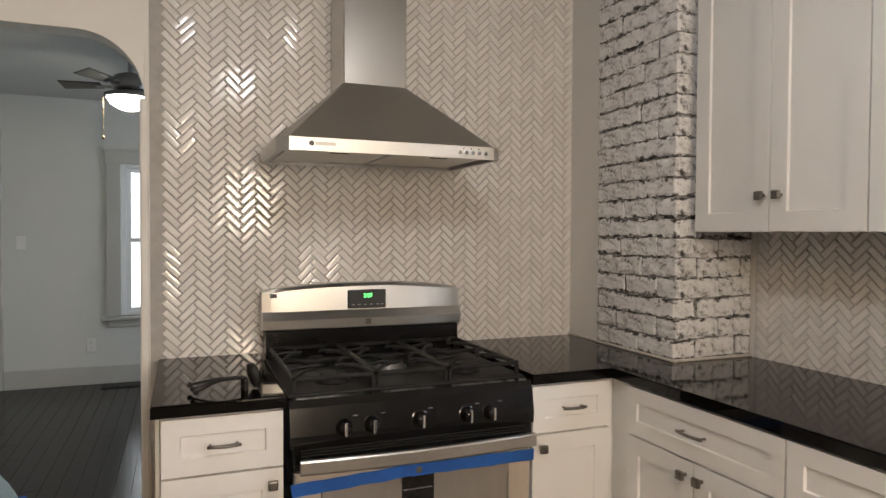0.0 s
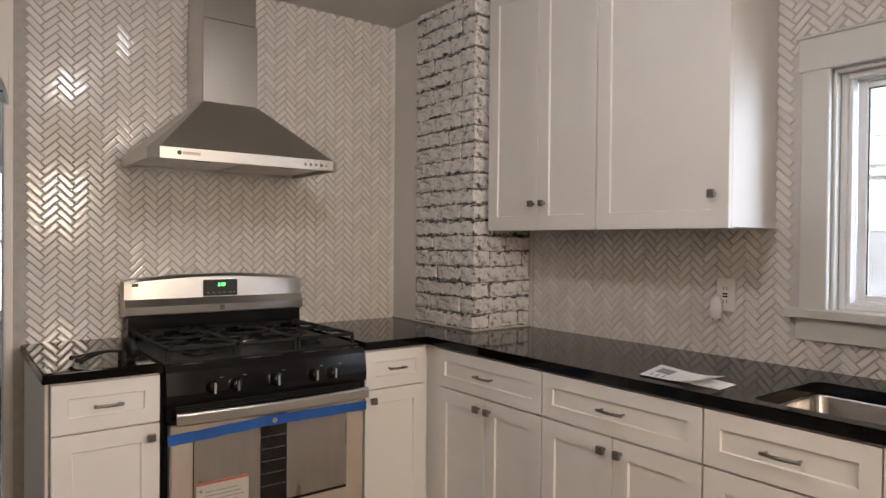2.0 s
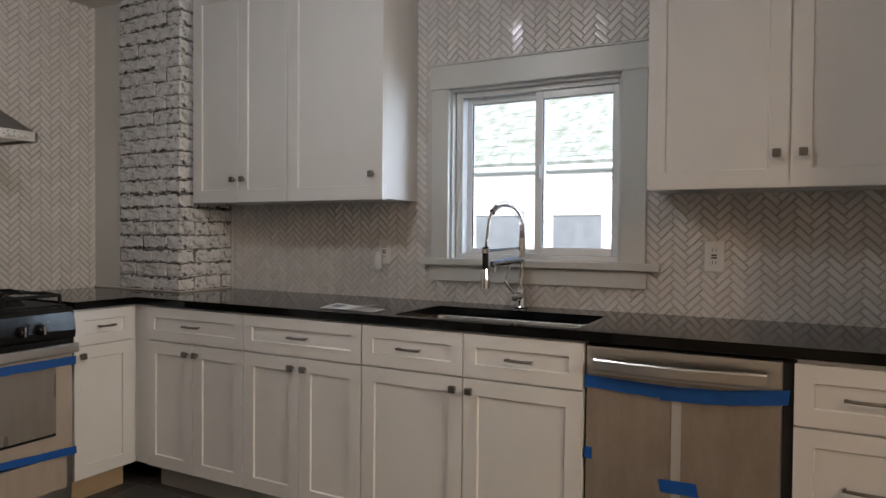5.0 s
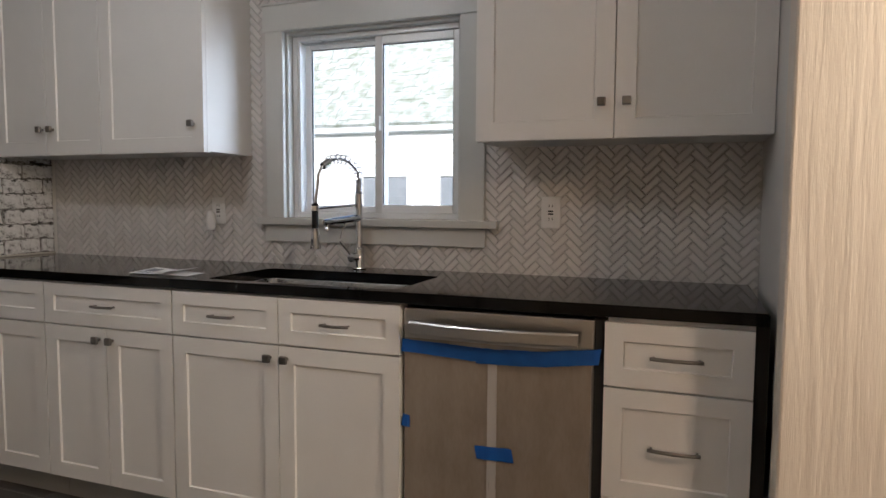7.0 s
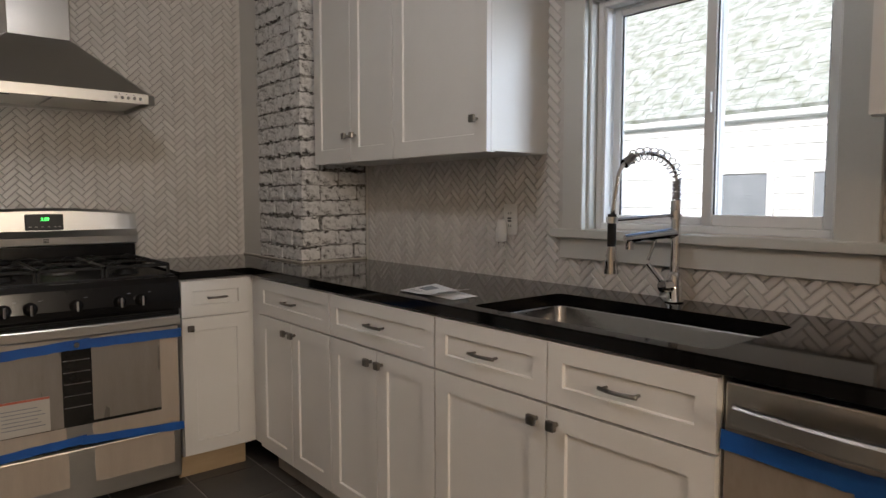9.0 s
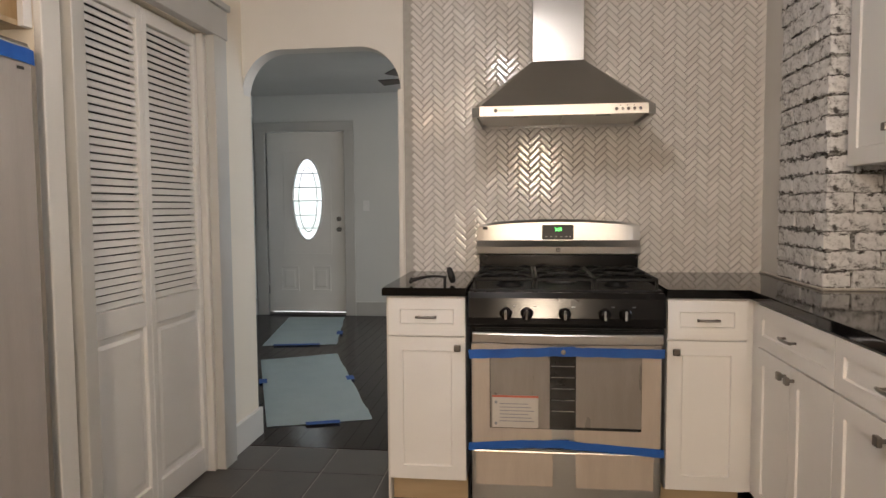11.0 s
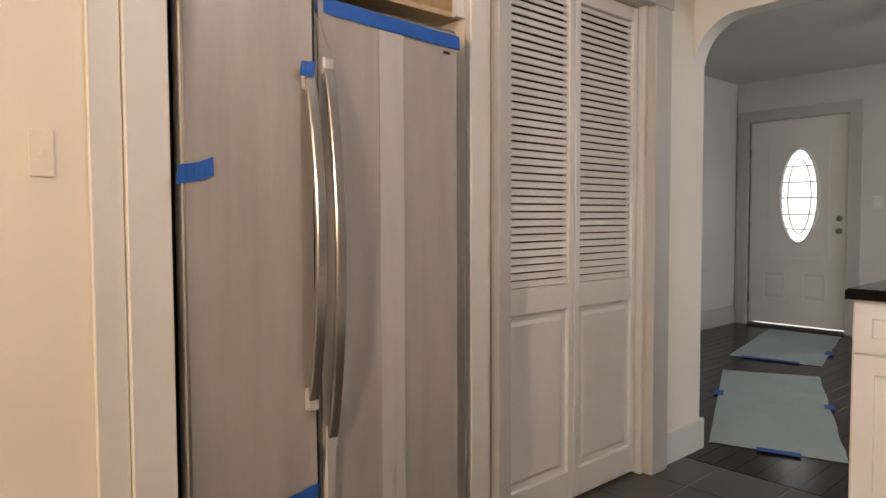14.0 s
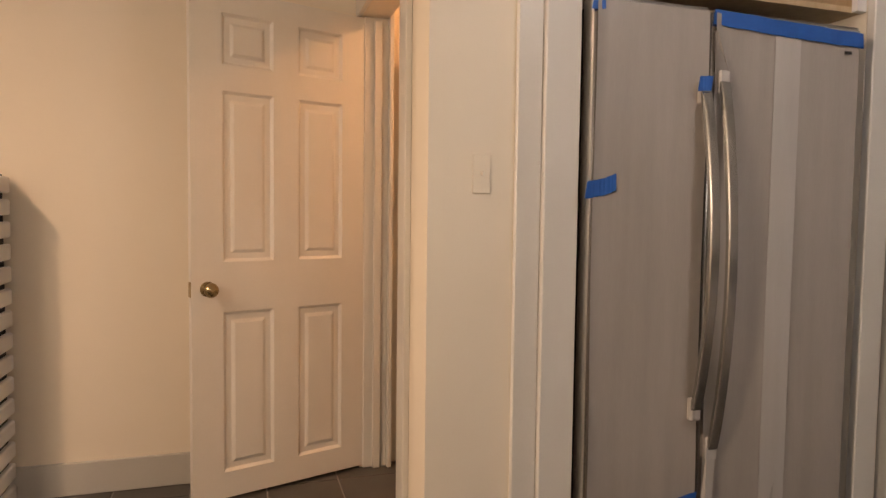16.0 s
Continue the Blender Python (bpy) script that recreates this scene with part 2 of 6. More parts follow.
M_FILML = plain("pale_film_overlap", (0.47, 0.45, 0.43), (0.54, 0.52, 0.50), 0.3, 0.1, scale=3, stretch=(6, 6, 0.5), fine=60, bumpy=0.06, spread=0.1)
M_OVENFILM = plain("oven_door_film", (0.25, 0.225, 0.20), (0.31, 0.28, 0.25), 0.3, 0.35, scale=4, stretch=(5, 5, 0.8), fine=50, bumpy=0.08, spread=0.1)
M_DOORFILM = plain("oven_door_face_film", (0.45, 0.385, 0.32), (0.53, 0.46, 0.385), 0.32, 0.2, scale=4, stretch=(5, 5, 0.8), fine=50, bumpy=0.06, spread=0.1)
M_DWFILM = plain("dishwasher_film", (0.27, 0.225, 0.18), (0.38, 0.325, 0.27), 0.36, 0.3, scale=4, stretch=(3, 3, 1), fine=40, bumpy=0.12, spread=0.12)
M_TAPE = plain("blue_painters_tape", (0.006, 0.075, 0.34), (0.012, 0.115, 0.46), 0.55, scale=14, fine=300, bumpy=0.25)
M_PAPER = plain("white_paper", (0.74, 0.74, 0.74), (0.80, 0.80, 0.80), 0.6, bumpy=0.05)
M_LABEL = plain("filmed_label_paper", (0.46, 0.43, 0.39), (0.54, 0.51, 0.46), 0.4, bumpy=0.05)
M_INK = plain("grey_print", (0.16, 0.17, 0.19), (0.26, 0.27, 0.30), 0.6, bumpy=0)
M_RED = plain("red_print", (0.45, 0.10, 0.06), (0.52, 0.13, 0.08), 0.6, bumpy=0)
M_PLASTIC = plain("white_plastic", (0.72, 0.71, 0.69), (0.78, 0.77, 0.75), 0.32, bumpy=0.02)
M_SLOT = plain("black_plastic", (0.015, 0.015, 0.015), (0.025, 0.025, 0.025), 0.4, bumpy=0)
M_VINYL = plain("white_window_vinyl", (0.74, 0.75, 0.75), (0.80, 0.81, 0.81), 0.3, bumpy=0.02)
M_TILE = tile_glaze()
M_GROUT = plain("grey_grout", (0.36, 0.34, 0.31), (0.45, 0.43, 0.40), 0.9, scale=30, fine=500, bumpy=0.3)
M_GROUTE = plain("pale_grey_grout", (0.53, 0.515, 0.49), (0.61, 0.59, 0.565), 0.9, scale=30, fine=500, bumpy=0.3)
M_BRICK = brick_paint()
M_MORTAR = plain("smeared_mortar", (0.02, 0.018, 0.016), (0.42, 0.41, 0.39), 0.9, scale=30, fine=120, bumpy=0.7, gap=0.12)
M_BEAD = plain("caulk_bead", (0.46, 0.43, 0.38), (0.60, 0.57, 0.52), 0.8, scale=50, bumpy=0.3)
M_SLATE = plain("slate_floor_tile", (0.050, 0.047, 0.045), (0.095, 0.090, 0.085), 0.42, scale=7, fine=90, bumpy=0.3, spread=0.12)
M_FGROUT = plain("floor_grout", (0.27, 0.255, 0.235), (0.35, 0.335, 0.31), 0.9, scale=20, bumpy=0.3)
M_FLOORW = plank_wood("dark_wood_floor", (0.006, 0.004, 0.0035), (0.020, 0.013, 0.011), 0.22, (14, 1, 14))
M_FLOORW.node_tree.nodes["Principled BSDF"].inputs["Specular IOR Level"].default_value = 0.18
M_POSTW = grooved_wood()
M_PLY = plank_wood("raw_plywood", (0.46, 0.34, 0.20), (0.62, 0.49, 0.32), 0.6, (10, 10, 1.2), bumpy=0.05, random_tone=False)
M_FOAM = plain("pale_foam_sheet", (0.58, 0.69, 0.71), (0.68, 0.78, 0.80), 0.7, scale=3, fine=60, bumpy=0.2)
M_FANBLADE = plain("dark_fan_blade", (0.03, 0.024, 0.02), (0.055, 0.045, 0.038), 0.4, stretch=(2, 14, 2))
M_PEWTER = plain("pewter_metal", (0.26, 0.25, 0.24), (0.34, 0.33, 0.32), 0.3, 0.9)
# the grey holds the reflected sky and haze on the far panes
M_FARPANE = plain("sky_hazed_pane", (0.16, 0.17, 0.18), (0.24, 0.25, 0.26), 0.12, bumpy=0)
M_GLASS = glass_mat("window_glass")
M_FROST = glass_mat("textured_door_glass", 0.18, (0.52, 0.55, 0.57))
M_SIDING = plain("white_siding", (0.70, 0.69, 0.66), (0.78, 0.77, 0.74), 0.6, scale=2, stretch=(1, 1, 3), bumpy=0.08)
M_SHINGLE = plain("mossy_shingle", (0.17, 0.19, 0.13), (0.46, 0.47, 0.46), 0.9, scale=7, fine=60, bumpy=0, gap=0.2)
M_GREEN = plain("lawn", (0.04, 0.075, 0.02), (0.09, 0.14, 0.05), 0.9, scale=0.8, fine=30, bumpy=0.6)
M_GLOBE = emitter("lit_lamp_glass", (1.0, 0.90, 0.72), 9.0)
M_DIFF = emitter("ceiling_lamp_diffuser", (1.0, 0.90, 0.78), 8.0)
M_LED = emitter("green_digits", (0.10, 1.0, 0.12), 3.0)

for dull in (M_BLACK, M_IRON, M_RUBBER):
    dull.node_tree.nodes["Principled BSDF"].inputs["Specular IOR Level"].default_value = 0.28


def foliage_backdrop():
    m, n, l, p = material("bright_garden_backdrop")
    v = coords(n, l)
    f = noise_tex(n, l, v, 0.9, 5, 0.6)
    col = ramp(n, l, f, [(0.28, (0.20, 0.26, 0.16)), (0.43, (0.68, 0.73, 0.63)), (0.58, (1.0, 1.0, 1.0))])
    p.inputs["Base Color"].default_value = (0, 0, 0, 1)
    l.new(col, p.inputs["Emission Color"])
    p.inputs["Emission Strength"].default_value = 1.4
    p.inputs["Specular IOR Level"].default_value = 0
    return m


M_GARDEN = foliage_backdrop()

# ---- mesh helpers ----


def mesh_of(name, bm, mat, smooth=False):
    me = bpy.data.meshes.new(name)
    bmesh.ops.recalc_face_normals(bm, faces=bm.faces[:])
    bm.to_mesh(me)
    bm.free()
    me.materials.append(mat)
    if smooth:
        me.shade_smooth()
    return me


def part(name, bm, mat, parent=None, label="", m=None, smooth=False):
    ob = new(name, mesh_of(name, bm, mat, smooth))
    if parent is not None:
        ob.parent = parent
    if m is not None:
        ob.matrix_basis = m
    if label:
        ob["label"] = label
    return ob


def thing(name, m, label, category, group="", kind=""):
    ob = new(name)
    ob.empty_display_size = 0.1
    ob.matrix_basis = m
    return tagged(ob, label, category, group, kind)


def struct(name, bm, mat, label, category, smooth=False):
    return tagged(part(name, bm, mat, smooth=smooth), label, category, kind="structure")


def box(bm, x0, y0, z0, x1, y1, z1, bevel=0.0, seg=1):
    xs, ys, zs = sorted((x0, x1)), sorted((y0, y1)), sorted((z0, z1))
    v = [bm.verts.new((x, y, z)) for z in zs for y in ys for x in xs]
    fs = [bm.faces.new([v[i] for i in f]) for f in ((0, 2, 3, 1), (4, 5, 7, 6), (0, 1, 5, 4), (2, 6, 7, 3), (0, 4, 6, 2), (1, 3, 7, 5))]
    if bevel:
        es = list({e for f in fs for e in f.edges})
        bmesh.ops.bevel(bm, geom=es, offset=bevel, segments=seg, affect="EDGES", profile=0.5)
    return bm


def boxed(*a, **k):
    return box(bmesh.new(), *a, **k)


def cyl(bm, a, b, r, r2=None, seg=20, cap=True):
    a, b = Vector(a), Vector(b)
    d = b - a
    rot = d.to_track_quat("Z", "Y").to_matrix().to_4x4()
    m = Matrix.Translation((a + b) / 2) @ rot
    bmesh.ops.create_cone(bm, cap_ends=cap, cap_tris=False, segments=seg, radius1=r, radius2=r if r2 is None else r2, depth=d.length, matrix=m)
    return bm


def rod(*a, **k):
    return cyl(bmesh.new(), *a, **k)


def ball(bm, c, r, seg=16, scale=(1, 1, 1)):
    m = Matrix.Translation(c) @ Matrix.Diagonal((*scale, 1))
    bmesh.ops.create_uvsphere(bm, u_segments=seg, v_segments=seg // 2, radius=r, matrix=m)
    return bm


def tube(bm, pts, r, seg=8):
    """A round tube along points."""
    pts = [Vector(p) for p in pts]
    rings, up = [], Vector((0, 0, 1))
    last = None
    for i, p in enumerate(pts):
        d = (pts[min(i + 1, len(pts) - 1)] - pts[max(i - 1, 0)]).normalized()
        if last is None:
            s = d.cross(up if abs(d.z) < 0.9 else Vector((1, 0, 0))).normalized()
        else:
            s = (last - d * last.dot(d)).normalized()
        last = s
        o = d.cross(s)
        rr = r[i] if isinstance(r, (list, tuple)) else r
        rings.append([bm.verts.new(p + rr * (math.cos(t) * s + math.sin(t) * o)) for t in [2 * math.pi * k / seg for k in range(seg)]])
    for a, b in zip(rings, rings[1:]):
        for k in range(seg):
            bm.faces.new((a[k], a[(k + 1) % seg], b[(k + 1) % seg], b[k]))
    bm.faces.new(rings[0][::-1])
    bm.faces.new(rings[-1])
    return bm


def prism(bm, outline, y0, y1):
    """A plate whose (x, z) outline is drawn out from y0 to y1."""
    a = [bm.verts.new((x, y0, z)) for x, z in outline]
    b = [bm.verts.new((x, y1, z)) for x, z in outline]
    bm.faces.new(a)
    bm.faces.new(b[::-1])
    for i in range(len(a)):
        j = (i + 1) % len(a)
        bm.faces.new((a[i], b[i], b[j], a[j]))
    return bm


def lathe(bm, profile, seg=24, m=None):
    """A turned body from (radius, height) pairs about z."""
    rings = []
    for r, z in profile:
        ring = [bm.verts.new((r * math.cos(2 * math.pi * k / seg), r * math.sin(2 * math.pi * k / seg), z)) for k in range(seg)]
        rings.append(ring)
    for a, b in zip(rings, rings[1:]):
        for k in range(seg):
            bm.faces.new((a[k], a[(k + 1) % seg], b[(k + 1) % seg], b[k]))
    bm.faces.new(rings[0][::-1])
    bm.faces.new(rings[-1])
    if m is not None:
        bmesh.ops.transform(bm, matrix=m, verts=bm.verts[:])
    return bm


def panelled(bm, w, h, t, panels, sink=0.008, slope=0.012, raised=0.0):
    """A slab from x=0..w, z=0..h with its front at y=-t; each panel (x0, z0, x1, z1) is sunk, with sloping sides, and may have a raised field."""
    xs = sorted({0, w, *[p[0] for p in panels], *[p[2] for p in panels]})
    zs = sorted({0, h, *[p[1] for p in panels], *[p[3] for p in panels]})
    grid = {(x, z): bm.verts.new((x, -t, z)) for x in xs for z in zs}
    inside = lambda x0, z0, x1, z1: any(p[0] - 1e-6 <= x0 and p[1] - 1e-6 <= z0 and x1 <= p[2] + 1e-6 and z1 <= p[3] + 1e-6 for p in panels)
    for x0, x1 in zip(xs, xs[1:]):
        for z0, z1 in zip(zs, zs[1:]):
            if not inside(x0, z0, x1, z1):
                bm.faces.new((grid[x0, z0], grid[x1, z0], grid[x1, z1], grid[x0, z1]))
    for x0, z0, x1, z1 in panels:
        levels = [(0, t), (slope, t - sink)]
        if raised:
            levels += [(slope + 0.022, t - sink), (slope + 0.036, t - sink + raised)]
        loops = []
        for d, y in levels:
            loops.append([bm.verts.new((x, -y, z)) for x, z in ((x0 + d, z0 + d), (x1 - d, z0 + d), (x1 - d, z1 - d), (x0 + d, z1 - d))])
        for a, b in zip(loops, loops[1:]):
            for k in range(4):
                bm.faces.new((a[k], a[(k + 1) % 4], b[(k + 1) % 4], b[k]))
        bm.faces.new(loops[-1])
    f = [bm.verts.new((x, -t, z)) for x, z in ((0, 0), (w, 0), (w, h), (0, h))]
    k = [bm.verts.new((x, 0, z)) for x, z in ((0, 0), (w, 0), (w, h), (0, h))]
    bm.faces.new(k[::-1])
    for i in range(4):
        j = (i + 1) % 4
        bm.faces.new((f[i], k[i], k[j], f[j]))
    bmesh.ops.remove_doubles(bm, verts=bm.verts[:], dist=1e-5)
    return bm


def text_mesh(body, size, depth=0.0008):
    cu = bpy.data.curves.new("text", "FONT")
    cu.body, cu.size, cu.extrude = body, size, depth
    cu.align_x, cu.align_y = "CENTER", "CENTER"
    ob = bpy.data.objects.new("text", cu)
    me = bpy.data.meshes.new_from_object(ob)
    bpy.data.objects.remove(ob)
    return me


# ---- plan ----
WALL_E = 1.925      # tile face of the window wall
WALL_N = 2.745      # tile face of the hood wall
WALL_W = -1.00      # wall of the closet and fridge
CEIL = 2.47
COUNTER = 0.914
CAB_X = 1.325       # face of the base cabinets under the window
CAB_Y = 2.075       # face of the base cabinets beside the range
LIV_N = 6.80        # far wall of the front room


def slab(bm, axis, a0, a1, u0, u1, z0, z1, holes=()):
    """A wall across `axis` from a0 to a1, u0..u1 long, with holes (u0, z0, u1, z1) that go through it."""
    us = sorted({u0, u1, *[h[0] for h in holes], *[h[2] for h in holes]})
    for p, q in zip(us, us[1:]):
        cuts = sorted((h[1], h[3]) for h in holes if h[0] <= p + 1e-6 and q <= h[2] + 1e-6)
        z = z0
        for c, d in cuts + [(z1, z1)]:
            if c > z + 1e-6:
                if axis == "x":
                    box(bm, a0, p, z, a1, q, c)
                else:
                    box(bm, p, a0, z, q, a1, c)
            z = max(z, d)
    return bm


# ---- large structure ----
struct("floor_kitchen", boxed(-2.70, -4.5, -0.12, 2.1, 2.672, -0.004), M_FGROUT, "grey grout bed under the slate floor tiles", "floor")
struct("floor_front_room", boxed(-2.80, 2.672, -0.12, 3.6, 6.95, -0.006), M_DARK, "dark subfloor under the front room planks", "floor")
struct("ceiling", boxed(-2.80, -4.6, CEIL, 2.1, 2.80, CEIL + 0.12), M_CEIL, "flat off-white painted kitchen ceiling", "ceiling")
struct("ceiling_front_room", boxed(-2.80, 2.80, 2.53, 3.6, 7.0, 2.65), M_CEIL, "pale grey painted front room ceiling", "ceiling")

WIN = (-0.105, 1.115, 0.684, 1.895)     # y0, z0, y1, z1 of the kitchen window's opening
struct("wall_east", slab(bmesh.new(), "x", 1.9295, 2.08, -4.5, 2.95, 0, CEIL + 0.05, [WIN]), M_WALL, "white plaster wall with the kitchen window", "wall")

# hood wall with the arched opening
bm = bmesh.new()
box(bm, -0.168, 2.7495, 0, 3.5, 2.842, 2.60)
box(bm, -2.8, 2.80, 0, -1.12, 2.92, 2.60)
struct("wall_north", bm, M_WALL, "plaster wall between kitchen and front room", "wall")
outline = [(-1.0, 2.60), (-0.1685, 2.60), (-0.1685, 1.83)]
for k in range(1, 13):
    a = math.radians(90 * k / 12)
    outline.append((-0.3785 + 0.21 * math.cos(a), 1.83 + 0.222 * math.sin(a)))
for k in range(0, 13):
    a = math.radians(90 + 90 * k / 12)
    outline.append((-0.79 + 0.21 * math.cos(a), 1.83 + 0.222 * math.sin(a)))
bm = prism(bmesh.new(), outline, 2.742, 2.846)
bmesh.ops.bevel(bm, geom=[e for e in bm.edges if all(v.co.z < 2.3 for v in e.verts) and abs(e.verts[0].co.y - e.verts[1].co.y) < 1e-4], offset=0.012, segments=3, affect="EDGES")
struct("arch_header", bm, M_WALL, "white plaster arch with rounded corners", "wall")
bm = boxed(-0.186, 2.742, 0, -0.156, 2.846, 1.835, bevel=0.008, seg=2)
struct("arch_jamb", bm, M_WALL, "white plaster jamb of the arch", "wall")
struct("arch_header_end", boxed(-0.1685, 2.7425, 1.83, -0.1545, 2.7495, CEIL), M_WALL, "plaster edge beside the tile", "wall")

# wall of the fridge niche and the folding closet door
ALC = (0.315, 1.262)
BIF = (1.440, 2.352)
bm = slab(bmesh.new(), "x", -1.12, WALL_W, -0.07, 2.844, 0, CEIL + 0.05, [(ALC[0], 0, ALC[1], 2.28), (BIF[0], 0, BIF[1], 2.035)])
struct("wall_west", bm, M_CREAM, "cream painted wall with fridge niche and closet", "wall")
bm = bmesh.new()
box(bm, -1.86, 0.20, 0, -1.82, 1.36, 2.5)
box(bm, -1.82, 0.22, 0, -1.12, ALC[0], 2.5)
box(bm, -1.82, ALC[1], 0, -1.12, 1.34, 2.5)
struct("niche_walls", bm, M_WALL, "plain walls inside the fridge niche", "wall")
bm = bmesh.new()
box(bm, -1.80, 1.40, 0, -1.76, 2.55, 2.5)
box(bm, -1.76, 1.40, 0, -1.12, 1.44, 2.5)
box(bm, -1.76, 2.50, 0, -1.12, 2.54, 2.5)
struct("closet_walls", bm, M_WALL, "plain walls inside the closet", "wall")

# hall, small room, back of the kitchen
DOORWAY = (-2.445, 0, -1.63, 2.035)
struct("wall_hall_door", slab(bmesh.new(), "y", 0.03, 0.15, -2.47, -1.12, 0, CEIL + 0.05, [DOORWAY]), M_CREAM, "cream painted hall wall with a doorway", "wall")
struct("wall_hall", boxed(-2.62, -4.5, 0, -2.47, 1.9, CEIL + 0.05), M_CREAM, "cream painted hall wall behind the open door", "wall")
struct("wall_small_room", boxed(-2.47, 1.78, 0, -1.86, 1.9, CEIL + 0.05), M_CREAM, "cream wall of the small room behind the door", "wall")
struct("wall_south", boxed(-2.62, -4.62, 0, 2.1, -4.5, CEIL + 0.05), M_WALL, "plain wall closing the back of the kitchen", "wall")
struct("partition_wall", boxed(1.12, -1.36, 0, 1.93, -1.166, CEIL + 0.02), M_STRIP, "grey painted partition wall at the counter end", "wall")

# front room
LW = (-0.556, 0.60, 0.32, 1.975)
DW = (-2.510, 0, -1.580, 2.115)
# side opening added out of view, only to carry the daylight fill
SW = (4.20, 0.70, 5.60, 2.20)
struct("wall_front", slab(bmesh.new(), "y", LIV_N, 6.95, -2.8, 3.6, 0, 2.6, [LW, DW]), M_LIVING, "grey-white wall with front door and window", "wall")
struct("wall_front_room_west", boxed(-2.80, 2.92, 0, -2.65, 6.80, 2.6), M_LIVING, "grey-white side wall of the front room", "wall")
struct("wall_front_room_east", slab(bmesh.new(), "x", 3.42, 3.55, 2.92, 6.80, 0, 2.6, [SW]), M_LIVING, "grey-white side wall with an added, unseen window opening", "wall")

# chimney
struct("grey_chimney_side", boxed(1.577, 2.528, 0, 1.9295, 2.7495, CEIL + 0.02), M_STRIP, "grey painted plaster strip beside the brick", "wall")


def trim(name, boxes, mat, label, category="trim", bevel=0.003):
    """Each board of a trim is an object of its own."""
    obs = []
    for b in boxes:
        obs.append(struct(name, box(bmesh.new(), *b, bevel=bevel), mat, label, category))
    return obs[0]


trim("baseboard_arch", [(-1.0, 2.472, 0, -0.978, 2.855, 0.150)], M_TRIMW, "white painted tall baseboard at the arch", "baseboard")
trim("baseboard_front", [(-1.462, 6.778, 0, 3.4, 6.80, 0.16), (-2.65, 6.778, 0, -2.628, 6.80, 0.16)], M_TRIM, "grey painted tall baseboard in the front room", "baseboard")
trim("baseboard_front_west", [(-2.65, 2.93, 0, -2.63, 6.778, 0.19)], M_TRIM, "grey painted tall baseboard in the front room", "baseboard")
trim("baseboard_hall", [(-2.47, -4.5, 0, -2.452, 0.02, 0.135)], M_TRIM, "grey painted hall baseboard", "baseboard")
trim("casing_closet", [(-1.0, 1.376, 0, -0.957, 1.440, 2.035), (-1.0, 2.345, 0, -0.957, 2.470, 2.035), (-1.0, 1.366, 2.035, -0.954, 2.482, 2.17), (-1.0, 1.358, 2.17, -0.94, 2.492, 2.20)], M_TRIM, "grey painted casing round the closet")
trim("closet_jamb", [(-1.12, 2.352, 0, -1.0, 2.320, 2.035)], M_TRIMW, "white painted jamb of the closet")
trim("casing_niche", [(-1.0, 0.219, 0, -0.972, 0.315, 2.30)], M_STRIP, "pale grey painted casing round the fridge niche")
trim("casing_niche", [(-1.0, 1.262, 0, -0.972, 1.345, 2.30), (-1.0, 0.222, 2.30, -0.972, 1.352, 2.40)], M_TRIMW, "pale grey painted casing round the fridge niche")
trim("corner_bead_niche", [(-1.0, 0.150, 0, -0.985, 0.218, 2.46)], M_TRIMW, "white painted corner board")
trim("casing_hall_door", [(-1.63, 0.008, 0, -1.54, 0.03, 2.035), (-2.47, 0.008, 2.035, -1.54, 0.03, 2.13), (-2.445, 0.042, 0, -2.427, 0.15, 2.035), (-1.648, 0.03, 0, -1.63, 0.15, 2.035), (-2.427, 0.085, 0, -2.412, 0.12, 2.02), (-2.47, 0.15, 0, -2.40, 0.17, 2.1)], M_TRIMW, "white painted casing and jamb of the hall doorway")
trim("casing_front_door", [(-2.625, 6.775, 0, -2.510, 6.80, 2.115), (-1.580, 6.775, 0, -1.465, 6.80, 2.115), (-2.625, 6.772, 2.115, -1.465, 6.80, 2.225)], M_TRIM, "grey painted casing round the front door")
trim("threshold", [(-2.510, 6.80, 0, -1.580, 6.93, 0.03)], M_PEWTER, "metal threshold of the front door")

# ---- kitchen window ----
y0, z0, y1, z1 = WIN
trim("casing_kitchen_window", [
    (1.9295, y1, 1.098, 1.905, 0.770, z1), (1.9295, -0.208, 1.098, 1.905, y0, z1),
    (1.9295, -0.214, z1, 1.902, 0.780, 2.003), (1.9295, -0.222, 2.003, 1.896, 0.788, 2.013)], M_TRIMK, "grey-green painted flat window casing", "window casing")
trim("window_sill_kitchen", [(2.02, -0.264, 1.084, 1.884, 0.810, 1.114), (1.9295, -0.212, 1.010, 1.907, 0.780, 1.084)], M_TRIMK, "grey painted window stool and apron", "window sill")
trim("window_reveal_kitchen", [(1.93, y0, z0 - 0.004, 2.06, y0 + 0.012, z1), (1.93, y1 - 0.012, z0 - 0.004, 2.06, y1, z1), (1.93, y0, z1 - 0.012, 2.06, y1, z1)], M_TRIMK, "grey painted window reveal")

